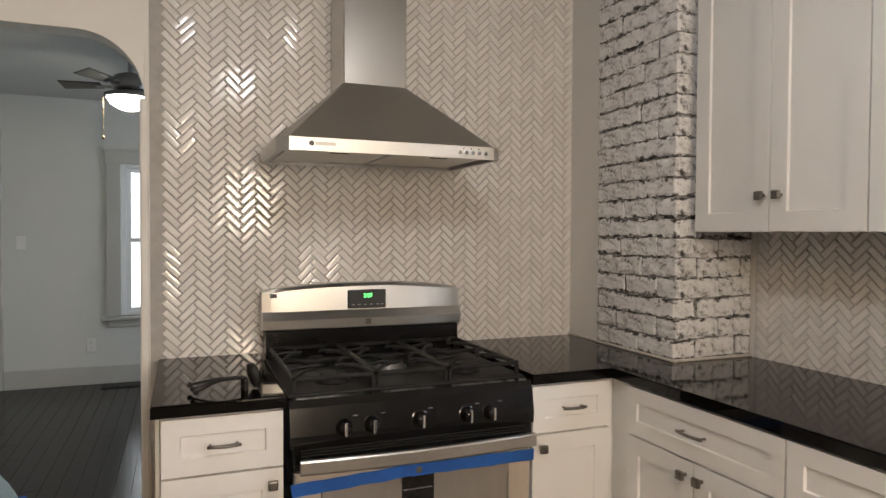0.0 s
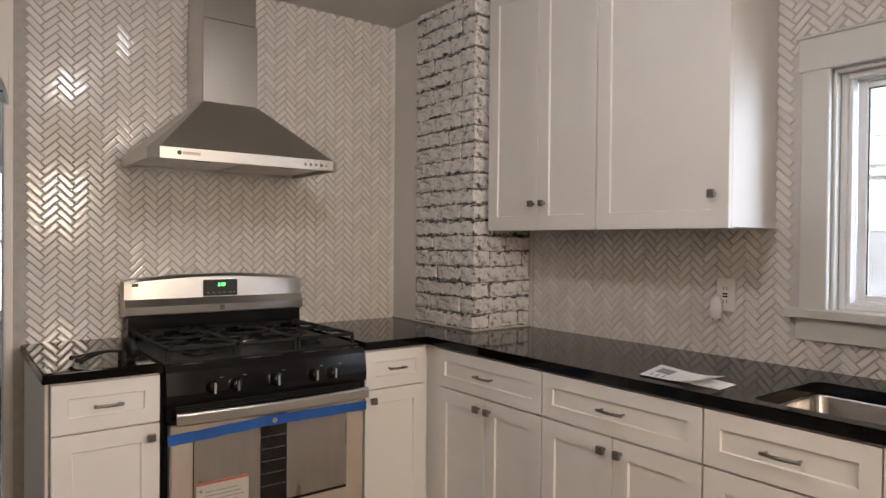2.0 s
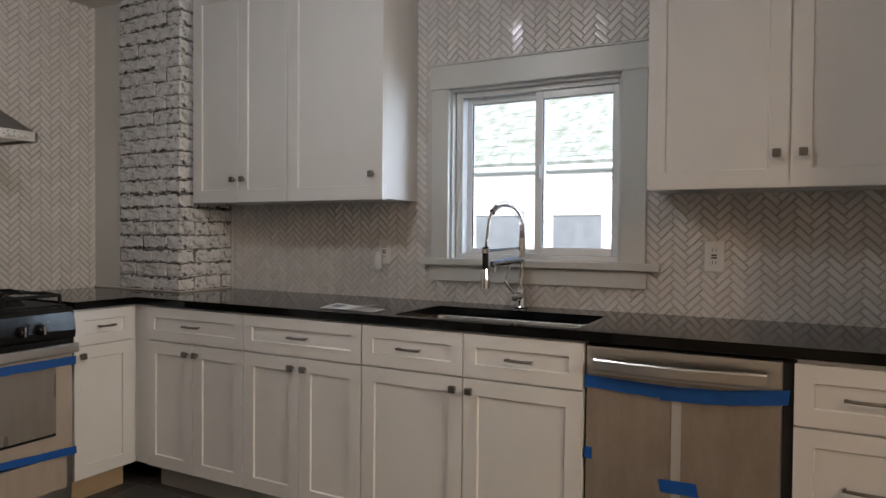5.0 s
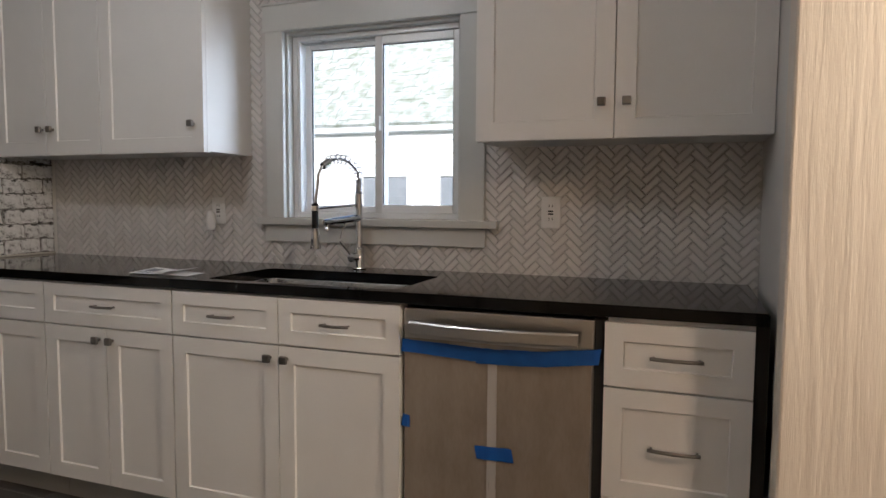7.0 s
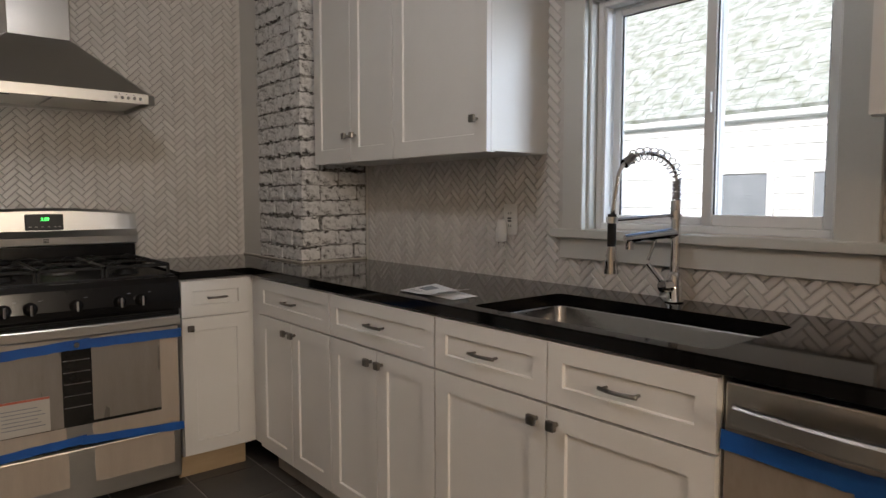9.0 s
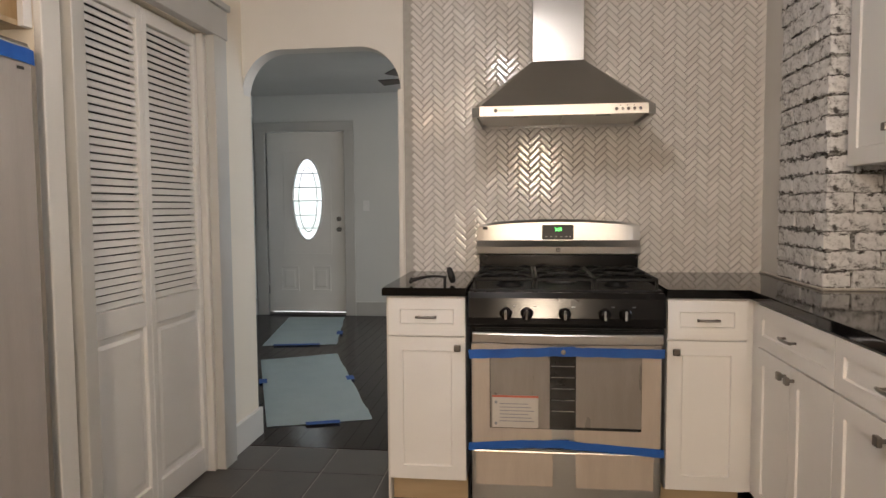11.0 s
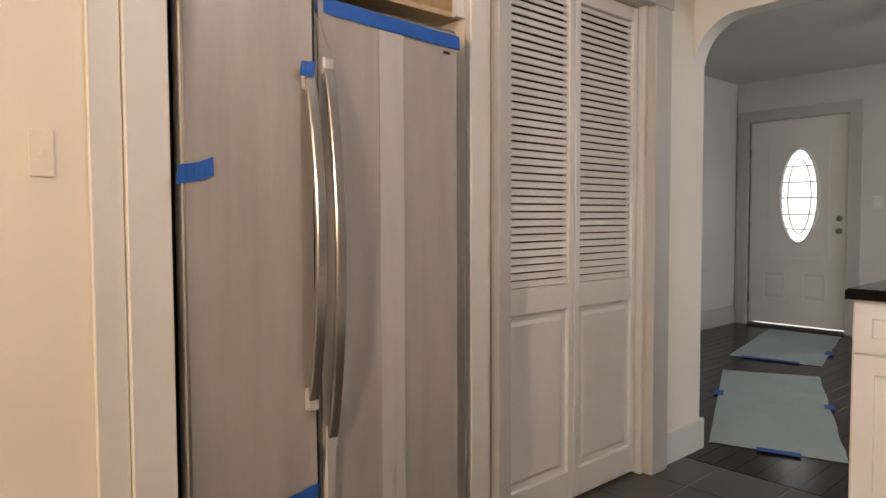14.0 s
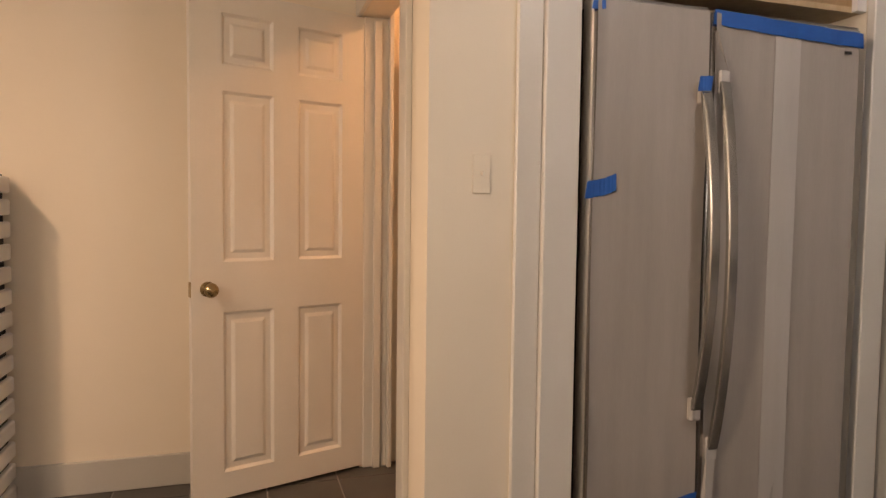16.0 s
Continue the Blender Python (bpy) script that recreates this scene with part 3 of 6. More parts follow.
win = thing("window_1", pose(1.965, y1 - 0.012, z0, 0, 0, -90), "white vinyl sliding window over the sink, closed", "window", kind="structure")
W, H = y1 - y0 - 0.024, z1 - z0 - 0.012
bm = bmesh.new()
for b in ((0, 0, 0, 0.022, 0.08, H), (W - 0.012, 0, 0, W, 0.08, H), (0.022, 0, 0, W - 0.012, 0.08, 0.022), (0.022, 0, H - 0.022, W - 0.012, 0.08, H)):
    box(bm, *b, bevel=0.003)
for b in ((0.022, 0.004, 0.022, 0.034, 0.040, H - 0.022), (0.034, 0.036, H - 0.032, W - 0.012, 0.044, H - 0.022), (0.034, 0.036, 0.022, W - 0.012, 0.044, 0.030)):
    box(bm, *b, bevel=0.002)
part("window_frame", bm, M_VINYL, win, "white vinyl outer frame")
for nm, a, b, d, sl, sr, rail in (("sash_fixed", 0.034, 0.418, 0.046, 0.028, 0.032, 0.026), ("sash_sliding", 0.386, W - 0.010, 0.008, 0.034, 0.026, 0.034)):
    bm = bmesh.new()
    lo, up = 0.022, H - 0.024
    for q in ((a, d, lo, a + sl, d + 0.03, up), (b - sr, d, lo, b, d + 0.03, up), (a + sl, d, lo, b - sr, d + 0.03, lo + rail), (a + sl, d, up - rail, b - sr, d + 0.03, up)):
        box(bm, *q, bevel=0.003)
    sash = part(nm, bm, M_VINYL, win, "white vinyl sash")
    bm = bmesh.new()
    for q in ((a + sl, d + 0.006, lo + rail, a + sl + 0.003, d + 0.012, up - rail), (b - sr - 0.003, d + 0.006, lo + rail, b - sr, d + 0.012, up - rail), (a + sl + 0.003, d + 0.006, up - rail - 0.003, b - sr - 0.003, d + 0.012, up - rail)):
        box(bm, *q)
    part("gasket", bm, M_RUBBER, sash, "thin dark glazing gasket")
    g = part("pane", boxed(a + sl - 0.004, d + 0.012, lo + rail - 0.004, b - sr + 0.004, d + 0.016, up - rail + 0.004), M_GLASS, sash)
    g.visible_shadow = False
part("latch", boxed(0.40, -0.004, 0.36, 0.412, 0.012, 0.42, bevel=0.002), M_VINYL, win, "white latch")

# ---- front room window ----
x0, z0, x1, z1 = LW
trim("casing_front_window", [(-0.672, 6.775, 0.60, x0, 6.80, z1), (x1, 6.775, 0.60, 0.436, 6.80, z1), (-0.680, 6.772, z1, 0.444, 6.80, 2.085), (-0.694, 6.765, 2.085, 0.458, 6.80, 2.108), (-0.66, 6.778, 0.505, 0.424, 6.80, 0.57)], M_TRIM, "grey painted flat casing round the front window", "window casing")
trim("window_sill_front", [(-0.71, 6.735, 0.57, 0.474, 6.87, 0.60)], M_TRIM, "grey painted window stool", "window sill")
win2 = thing("window_2", pose(x0, 6.84, z0), "white double-hung front window, closed", "window", kind="structure")
W, H = x1 - x0, z1 - z0
bm = bmesh.new()
for b in ((0, 0, 0, 0.04, 0.09, H), (W - 0.04, 0, 0, W, 0.09, H), (0.04, 0, 0, W - 0.04, 0.09, 0.03), (0.04, 0, H - 0.03, W - 0.04, 0.09, H)):
    box(bm, *b, bevel=0.003)
part("window_frame", bm, M_VINYL, win2, "white outer frame")
for nm, a, b, d in (("sash_lower", 0.03, H / 2 + 0.02, 0.01), ("sash_upper", H / 2 - 0.02, H - 0.03, 0.05)):
    bm = bmesh.new()
    s = 0.04
    for q in ((0.04, d, a, 0.04 + s, d + 0.03, b), (W - 0.04 - s, d, a, W - 0.04, d + 0.03, b), (0.04 + s, d, a, W - 0.04 - s, d + 0.03, a + s), (0.04 + s, d, b - s, W - 0.04 - s, d + 0.03, b)):
        box(bm, *q, bevel=0.003)
    sash = part(nm, bm, M_VINYL, win2, "white sash")
    g = part("pane", boxed(0.04 + s - 0.004, d + 0.012, a + s - 0.004, W - 0.036 - s, d + 0.016, b - s + 0.004), M_GLASS, sash)
    g.visible_shadow = False
part("sash_lock", boxed(W / 2 - 0.03, -0.01, H / 2 + 0.02, W / 2 + 0.03, 0.01, H / 2 + 0.035, bevel=0.003), M_VINYL, win2)

# frame of the added side opening, never in view
win3 = thing("unseen_side_window", pose(3.46, 5.60, 0.70, 0, 0, -90), "unseen white side window, added to light the front room", "window", kind="structure")
bm = bmesh.new()
for b in ((0, 0, 0, 0.05, 0.06, 1.5), (1.35, 0, 0, 1.40, 0.06, 1.5), (0.05, 0, 0, 1.35, 0.06, 0.05), (0.05, 0, 1.45, 1.35, 0.06, 1.5), (0.68, 0, 0.05, 0.72, 0.06, 1.45)):
    box(bm, *b)
part("window_frame", bm, M_VINYL, win3)

# ---- outside ----
struct("ground", boxed(-60, -60, -0.9, 90, 90, -0.8), M_GREEN, "lawn round the house", "ground")
struct("backdrop_garden", boxed(-9, 13.0, -0.8, 9, 13.05, 6.0), M_GARDEN, "bright blurred garden beyond the front window", "backdrop")
nb = thing("neighbour_house", pose(6.2, 0, -0.76), "white clapboard house with a mossy shingle roof", "house")
part("wall", boxed(0.06, -5.5, 0, 3.9, 9.0, 2.75), M_SIDING, nb, "white wall core")
shared = None
for k in range(19):
    bm = bmesh.new()
    z = k * 0.145
    v = [bm.verts.new(p) for p in ((0.030, -5.5, z), (0.046, -5.5, z + 0.15), (0.06, -5.5, z + 0.15), (0.06, -5.5, z), (0.030, 9.0, z), (0.046, 9.0, z + 0.15), (0.06, 9.0, z + 0.15), (0.06, 9.0, z))]
    for f in ((0, 1, 5, 4), (1, 2, 6, 5), (3, 0, 4, 7), (0, 3, 2, 1), (4, 5, 6, 7)):
        bm.faces.new([v[i] for i in f])
    if shared is None:
        shared = part("clapboard", bm, M_SIDING, nb)
    else:
        bm.free()
        o = shared.copy()
        scene.collection.objects.link(o)
        o.location.z = z
part("gutter", boxed(-0.045, -5.6, 2.70, 0.012, 9.1, 2.76, bevel=0.012), M_VINYL, nb, "white gutter")
part("soffit", boxed(0.0, -5.6, 2.69, 0.06, 9.1, 2.72), M_VINYL, nb, "white soffit")
bm = bmesh.new()
box(bm, 0, -5.7, -0.06, 5.6, 9.2, 0)
roof = part("roof", bm, M_SHINGLE, nb, "grey-green mossy roof", m=pose(-0.05, 0, 2.79, 0, -38, 0))
bm = bmesh.new()
rnd = random.Random(4)
for r in range(46):
    y = -1.5 + (0.13 if r % 2 else 0.0)
    while y < 6.0:
        w = rnd.uniform(0.10, 0.24)
        t = rnd.uniform(0.004, 0.010)
        box(bm, r * 0.10, y, 0.001, r * 0.10 + rnd.uniform(0.085, 0.115), y + w - 0.012, t)
        y += w
tagged(part("shingle_course", bm, M_SHINGLE, roof, "weathered shingles"), kind="stuff")
for y in (1.04, 1.97):
    w = part("window", boxed(-0.01, y, 1.25, 0.05, y + 0.54, 2.21, bevel=0.004), M_KICKG, nb, "grey window")
    bm = bmesh.new()
    for b in ((-0.03, y - 0.05, 1.2, 0.02, y, 2.26), (-0.03, y + 0.54, 1.2, 0.02, y + 0.59, 2.26), (-0.03, y, 2.21, 0.02, y + 0.54, 2.26), (-0.03, y, 1.2, 0.02, y + 0.54, 1.25)):
        box(bm, *b)
    part("frame", bm, M_STRIP, w, "grey frame")
    part("pane", boxed(-0.016, y + 0.01, 1.26, -0.012, y + 0.53, 2.2), M_FARPANE, w)

# ---- base cabinets ----


def bar_pull(parent, x, z, w=0.10, y=-0.019):
    """A slim arched bar pull on a front that lies at y."""
    pts = [(x - w / 2 + w * k / 10, y - 0.020 - 0.007 * math.sin(math.pi * k / 10), z) for k in range(11)]
    bm = tube(bmesh.new(), pts, 0.0052, 8)
    for s in (-1, 1):
        cyl(bm, (x + s * (w / 2 - 0.008), y, z), (x + s * (w / 2 - 0.008), y - 0.022, z), 0.0042, seg=8)
    part("handle", bm, M_NICKEL, parent, "satin nickel bar pull", smooth=True)


def knob(parent, x, z, y=-0.019):
    bm = cyl(bmesh.new(), (x, y, z), (x, y - 0.018, z), 0.006, seg=10)
    box(bm, x - 0.0135, y - 0.030, z - 0.0135, x + 0.0135, y - 0.016, z + 0.0135, bevel=0.004, seg=2)
    part("knob", bm, M_NICKEL, parent, "square satin nickel knob")


def front(parent, name, x0, z0, x1, z1, stile=0.055, y=0.0):
    bm = panelled(bmesh.new(), x1 - x0, z1 - z0, 0.019, [(stile, stile, x1 - x0 - stile, z1 - z0 - stile)], sink=0.007, slope=0.003)
    es = [e for e in bm.edges if len(e.link_faces) == 2 and e.calc_face_angle(0) > 1.2 and all(abs(v.co.y + 0.019) < 1e-4 for v in e.verts) and all(v.co.x in (0,) or v.co.z in (0,) or abs(v.co.x - (x1 - x0)) < 1e-5 or abs(v.co.z - (z1 - z0)) < 1e-5 for v in e.verts)]
    bmesh.ops.bevel(bm, geom=es, offset=0.002, segments=1, affect="EDGES")
    bmesh.ops.translate(bm, verts=bm.verts[:], vec=(x0, y, z0))
    return part(name, bm, M_CAB, parent)


def base_cabinet(m, w, label, drawers=1, doors=2, hinge="", kick=M_KICKG, depth=0.57, plain_drawers=False):
    c = thing("base_cabinet", m, label, "cabinet", "white base cabinets")
    if drawers == 2:
        # open top under the sink bowl
        bm = bmesh.new()
        for b in ((0.001, 0.0005, 0.112, 0.019, depth, 0.879), (w - 0.019, 0.0005, 0.112, w - 0.001, depth, 0.879), (0.019, 0.0005, 0.112, w - 0.019, 0.019, 0.879), (0.019, depth - 0.01, 0.112, w - 0.019, depth, 0.879), (0.019, 0.019, 0.112, w - 0.019, depth - 0.01, 0.13)):
            box(bm, *b)
        part("body", bm, M_CAB, c)
    else:
        part("body", boxed(0.001, 0.0005, 0.112, w - 0.001, depth, 0.879, bevel=0.001), M_CAB, c)
    part("toe_kick", boxed(0.0, 0.062, 0, w, 0.078, 0.1115), kick, c, "toe kick board")
    g = 0.0022
    if plain_drawers:
        for a, b in ((0.692, 0.866), (0.380, 0.685), (0.120, 0.373)):
            d = front(c, "drawer_front", g, a, w - g, b, 0.05)
            bar_pull(d, w / 2, (a + b) / 2, 0.132)
        return c
    for k in range(drawers):
        a, b = w * k / drawers + g, w * (k + 1) / drawers - g
        d = front(c, "drawer_front", a, 0.719, b, 0.872, 0.046)
        bar_pull(d, (a + b) / 2, 0.796, 0.10 if drawers > 1 or w > 0.5 else 0.085)
    for k in range(doors):
        a, b = w * k / doors + g, w * (k + 1) / doors - g
        d = front(c, "door", a, 0.120, b, 0.712, 0.056)
        left = (k == 1) if doors == 2 else hinge == "r"
        knob(d, a + 0.030 if left else b - 0.030, 0.672)
    return c


EAST = lambda y: pose(CAB_X, y, 0, 0, 0, -90)
base_cabinet(EAST(1.972), 0.610, "white shaker base cabinet in the corner, closed")
base_cabinet(EAST(1.360), 0.613, "white shaker base cabinet with a wide drawer, closed")
base_cabinet(EAST(0.745), 0.872, "white shaker sink cabinet with two drawer fronts", drawers=2)
base_cabinet(EAST(-0.733), 0.376, "white shaker base cabinet with three drawers", plain_drawers=True)
base_cabinet(pose(-0.105, CAB_Y, 0), 0.318, "narrow white shaker cabinet beside the range", doors=1, kick=M_KICK)
base_cabinet(pose(1.000, CAB_Y, 0), 0.300, "narrow white shaker cabinet in the corner", doors=1, hinge="r", kick=M_KICK)
tagged(part("corner_filler", boxed(1.302, CAB_Y + 0.004, 0.112, CAB_X + 0.02, CAB_Y + 0.35, 0.879, bevel=0.002), M_CAB), "white corner filler strip between cabinets", "filler panel")
tagged(part("corner_filler", boxed(CAB_X + 0.001, 1.974, 0.112, CAB_X + 0.02, CAB_Y + 0.003, 0.879, bevel=0.002), M_CAB), "white corner filler strip between cabinets", "filler panel")
# the open gap at the wall is filled with painted shade
tagged(part("gap_shade_board", boxed(CAB_X + 0.004, -1.142, 0.0, CAB_X + 0.5, -1.111, 0.876), M_DARK), "dark board that stands for the shaded gap beside the drawers", "filler panel")
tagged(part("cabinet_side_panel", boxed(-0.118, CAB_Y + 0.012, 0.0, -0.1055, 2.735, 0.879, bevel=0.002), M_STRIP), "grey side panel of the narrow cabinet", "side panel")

# ---- counters ----
SINK = (1.355, -0.090, 1.735, 0.634)    # x0, y0, x1, y1


def counter(name, outline, label, hole=None):
    bm = bmesh.new()
    top = [bm.verts.new((x, y, COUNTER)) for x, y in outline]
    edges = [bm.edges.new((top[i], top[(i + 1) % len(top)])) for i in range(len(top))]
    if hole:
        hx0, hy0, hx1, hy1 = hole
        pts = []
        for cx, cy, a0 in ((hx1 - 0.03, hy1 - 0.03, 0), (hx0 + 0.03, hy1 - 0.03, 90), (hx0 + 0.03, hy0 + 0.03, 180), (hx1 - 0.03, hy0 + 0.03, 270)):
            for k in range(5):
                a = math.radians(a0 + 22.5 * k)
                pts.append((cx + 0.03 * math.cos(a), cy + 0.03 * math.sin(a)))
        hv = [bm.verts.new((x, y, COUNTER)) for x, y in pts]
        edges += [bm.edges.new((hv[i], hv[(i + 1) % len(hv)])) for i in range(len(hv))]
    bmesh.ops.triangle_fill(bm, edges=edges, use_beauty=True)
    ret = bmesh.ops.extrude_face_region(bm, geom=bm.faces[:])
    bmesh.ops.translate(bm, verts=[v for v in ret["geom"] if isinstance(v, bmesh.types.BMVert)], vec=(0, 0, -0.033))
    rim = [e for e in bm.edges if len(e.link_faces) == 2 and e.calc_face_angle(0) > 1.2 and all(abs(v.co.z - COUNTER) < 1e-5 for v in e.verts)]
    bmesh.ops.bevel(bm, geom=rim, offset=0.004, segments=2, affect="EDGES")
    return tagged(part(name, bm, M_GRANITE), label, "worktop")


counter("worktop", [(0.996, 2.045), (1.300, 2.045), (1.300, -1.138), (1.9255, -1.138), (1.9255, 2.060), (1.570, 2.060), (1.570, 2.742), (0.996, 2.742)], "polished black granite worktop round the corner with undermount sink", SINK)
counter("worktop_left", [(-0.128, 2.045), (0.218, 2.045), (0.218, 2.742), (-0.128, 2.742)], "small polished black granite worktop beside the range")

# ---- sink ----
sx0, sy0, sx1, sy1 = SINK
sink = thing("sink", pose((sx0 + sx1) / 2, (sy0 + sy1) / 2, 0.881), "stainless steel undermount single bowl sink, empty", "sink")
hx, hy = (sx1 - sx0) / 2 + 0.006, (sy1 - sy0) / 2 + 0.006
bm = bmesh.new()
rings = []
for off, z, rad in ((0.02, -0.001, 0.05), (0.0, -0.001, 0.036), (-0.004, -0.01, 0.036), (-0.012, -0.17, 0.036), (-0.035, -0.205, 0.03), (-0.14, -0.212, 0.02)):
    ring = []
    for cx, cy, a0 in ((1, 1, 0), (-1, 1, 90), (-1, -1, 180), (1, -1, 270)):
        for k in range(5):
            a = math.radians(a0 + 22.5 * k)
            ring.append(bm.verts.new((cx * (hx + off - rad) + rad * math.cos(a), cy * (hy + off - rad) + rad * math.sin(a), z)))
    rings.append(ring)
for a, b in zip(rings, rings[1:]):
    for k in range(20):
        bm.faces.new((a[k], a[(k + 1) % 20], b[(k + 1) % 20], b[k]))
bm.faces.new(rings[-1])
part("bowl", bm, M_SINK, sink, smooth=True)
part("drain", lathe(bmesh.new(), [(0.045, -0.209), (0.045, -0.207), (0.034, -0.206), (0.03, -0.2095), (0.004, -0.2095)]), M_CHROME, sink, "round steel drain", smooth=True)

# ---- faucet ----
fx, fy = 1.853, 0.297
fau = thing("faucet", pose(fx, fy, COUNTER), "chrome spring-neck pull-down kitchen faucet with second spout", "faucet")
part("base", lathe(bmesh.new(), [(0.027, 0), (0.027, 0.006), (0.022, 0.010), (0.0205, 0.075), (0.019, 0.085), (0.015, 0.09)]), M_CHROME, fau, smooth=True)
bm = cyl(bmesh.new(), (0, 0, 0.085), (0, 0, 0.285), 0.0135, seg=20)
cyl(bm, (0, 0, 0.27), (0, 0, 0.30), 0.0165, seg=20)
part("column", bm, M_CHROME, fau, smooth=False)
D = Vector((-0.197, 0.085, 0)).normalized()


def along(r, z):
    return (D.x * r, D.y * r, z)


arc = [along(0.0, 0.30 + 0.0076 * k) for k in range(8)]
R = 0.098
for k in range(0, 25):
    a = math.radians(180 - 7.5 * k)
    arc.append(along(R + R * math.cos(a), 0.356 + R * 0.80 * math.sin(a)))
arc += [along(2 * R + 0.003 * k, 0.356 - 0.020 * k) for k in range(1, 6)]
part("hose", tube(bmesh.new(), arc, 0.0062, 10), M_CHROME, fau, "grey flexible hose", smooth=True)
coil = []
n_turn, total = 15, len(arc) - 12
for k in range(n_turn * 10):
    t = k / (n_turn * 10) * (total - 1)
    i = int(t)
    p, q = Vector(arc[i]), Vector(arc[i + 1])
    c = p.lerp(q, t - i)
    d = (q - p).normalized()
    side = Vector((-D.y, D.x, 0))
    o = d.cross(side)
    a = 2 * math.pi * k / 10
    rr = 0.0185 if i > 9 else 0.0145
    coil.append(c + rr * (math.cos(a) * side + math.sin(a) * o))
part("spring", tube(bmesh.new(), coil, 0.0021, 6), M_CHROME, fau, "chrome coil spring", smooth=True)
tight = []
for k in range(130):
    a = 2 * math.pi * k / 10
    tight.append((0.0125 * math.cos(a), 0.0125 * math.sin(a), 0.285 + 0.0055 * k / 10))
part("spring_collar", tube(bmesh.new(), tight, 0.0022, 6), M_CHROME, fau, "tight chrome coil", smooth=True)
hr = 2 * R + 0.016
p, q = Vector(arc[total - 2]), Vector(arc[total + 1])
part("hose_collar", cyl(bmesh.new(), p, q, 0.0145, seg=18), M_CHROME, fau, "chrome collar")
bm = cyl(bmesh.new(), along(hr, 0.17), along(hr, 0.262), 0.0125, seg=18)
part("spray_grip", bm, M_RUBBER, fau, "black spray grip")
bm = cyl(bmesh.new(), along(hr, 0.105), along(hr, 0.13), 0.0185, seg=20)
cyl(bm, along(hr, 0.13), along(hr, 0.17), 0.0185, 0.013, seg=20)
cyl(bm, along(hr, 0.092), along(hr, 0.105), 0.0205, seg=20)
part("spray_head", bm, M_CHROME, fau, "chrome spray head")
bm = cyl(bmesh.new(), along(0, 0.258), along(hr - 0.012, 0.245), 0.0048, seg=12)
cyl(bm, along(hr, 0.236), along(hr, 0.254), 0.0165, seg=18)
cyl(bm, along(0, 0.245), along(0, 0.27), 0.0175, seg=18)
part("holder_arm", bm, M_CHROME, fau, "chrome docking arm")
E2 = Vector((-0.16, 0.10, 0)).normalized()
bm = cyl(bmesh.new(), (0, 0, 0.205), (E2.x * 0.155, E2.y * 0.155, 0.188), 0.0155, 0.013, seg=18)
cyl(bm, (E2.x * 0.142, E2.y * 0.142, 0.192), (E2.x * 0.142, E2.y * 0.142, 0.158), 0.012, seg=16)
part("second_spout", bm, M_CHROME, fau, "chrome pot filler spout")
bm = cyl(bmesh.new(), (-0.018, 0.004, 0.05), (-0.048, 0.012, 0.05), 0.0185, seg=18)
cyl(bm, (-0.040, 0.012, 0.055), (-0.062, 0.052, 0.115), 0.0045, 0.0055, seg=12)
part("lever", bm, M_CHROME, fau, "chrome lever")
bm = cyl(bmesh.new(), (E2.x * 0.06, E2.y * 0.06 + 0.0, 0.19), (E2.x * 0.085, E2.y * 0.085, 0.125), 0.004, seg=10)
part("spout_lever", bm, M_CHROME, fau, "thin chrome lever")

# ---- upper cabinets ----


def wall_cabinet(m, w, z0, z1, doors, label):
    c = thing("wall_cabinet", m, label, "cabinet", "white wall cabinets")
    part("body", boxed(0.001, 0.0005, z0 + 0.004, w - 0.001, 0.284, z1, bevel=0.0015), M_CAB, c)
    part("bottom_rail", boxed(0.001, 0.0, z0, w - 0.001, 0.018, z0 + 0.004), M_CAB, c)
    for a, b, kx in doors:
        d = front(c, "door", a + 0.002, z0 + 0.001, b - 0.002, z1 - 0.002, 0.060)
        if kx is not None:
            knob(d, kx, z0 + 0.112)
    return c


UP = lambda y: pose(1.640, y, 0, 0, 0, -90)
wall_cabinet(UP(2.020), 0.626, 1.376, CEIL - 0.025, [(0, 0.313, 0.262 + 0.030), (0.313, 0.626, 0.355)], "white shaker wall cabinet with two narrow doors")
wall_cabinet(UP(1.393), 0.536, 1.376, CEIL - 0.025, [(0, 0.536, 0.486)], "white shaker wall cabinet with one wide door")
wall_cabinet(UP(-0.260), 0.904, 1.388, CEIL - 0.025, [(0, 0.4525, 0.4145), (0.4525, 0.905, 0.4905)], "white shaker wall cabinet with two wide doors")
tagged(part("crown_strip", boxed(1.62, 0.857, CEIL - 0.025, 1.92, 2.02, CEIL + 0.005, bevel=0.002), M_CAB), "white filler strip above the wall cabinets", "filler panel")
tagged(part("crown_strip", boxed(1.62, -1.163, CEIL - 0.025, 1.92, -0.260, CEIL + 0.005, bevel=0.002), M_CAB), "white filler strip above the wall cabinets", "filler panel")

# ---- range ----
RX0, RW, RY = 0.226, 0.764, 2.030
rng = thing("gas_range", pose(RX0, RY, 0), "stainless and black gas range, films and blue tape still on", "stove")
part("body", boxed(0.003, 0.045, 0.05, RW - 0.003, 0.67, 0.886, bevel=0.003), M_BLACK, rng, "black enamel side body")
part("bottom_drawer", boxed(0.012, 0.003, 0.055, RW - 0.012, 0.045, 0.262, bevel=0.006, seg=2), M_STEEL, rng, "stainless storage drawer")
part("drawer_film", boxed(0.030, 0.0015, 0.120, 0.335, 0.003, 0.255), M_DOORFILM, rng, "clear film on the drawer")
part("drawer_film", boxed(0.425, 0.0015, 0.120, RW - 0.04, 0.003, 0.258), M_DOORFILM, rng, "clear film on the drawer")
part("drawer_gap", boxed(0.005, 0.02, 0.262, RW - 0.005, 0.05, 0.283), M_BLACK, rng)
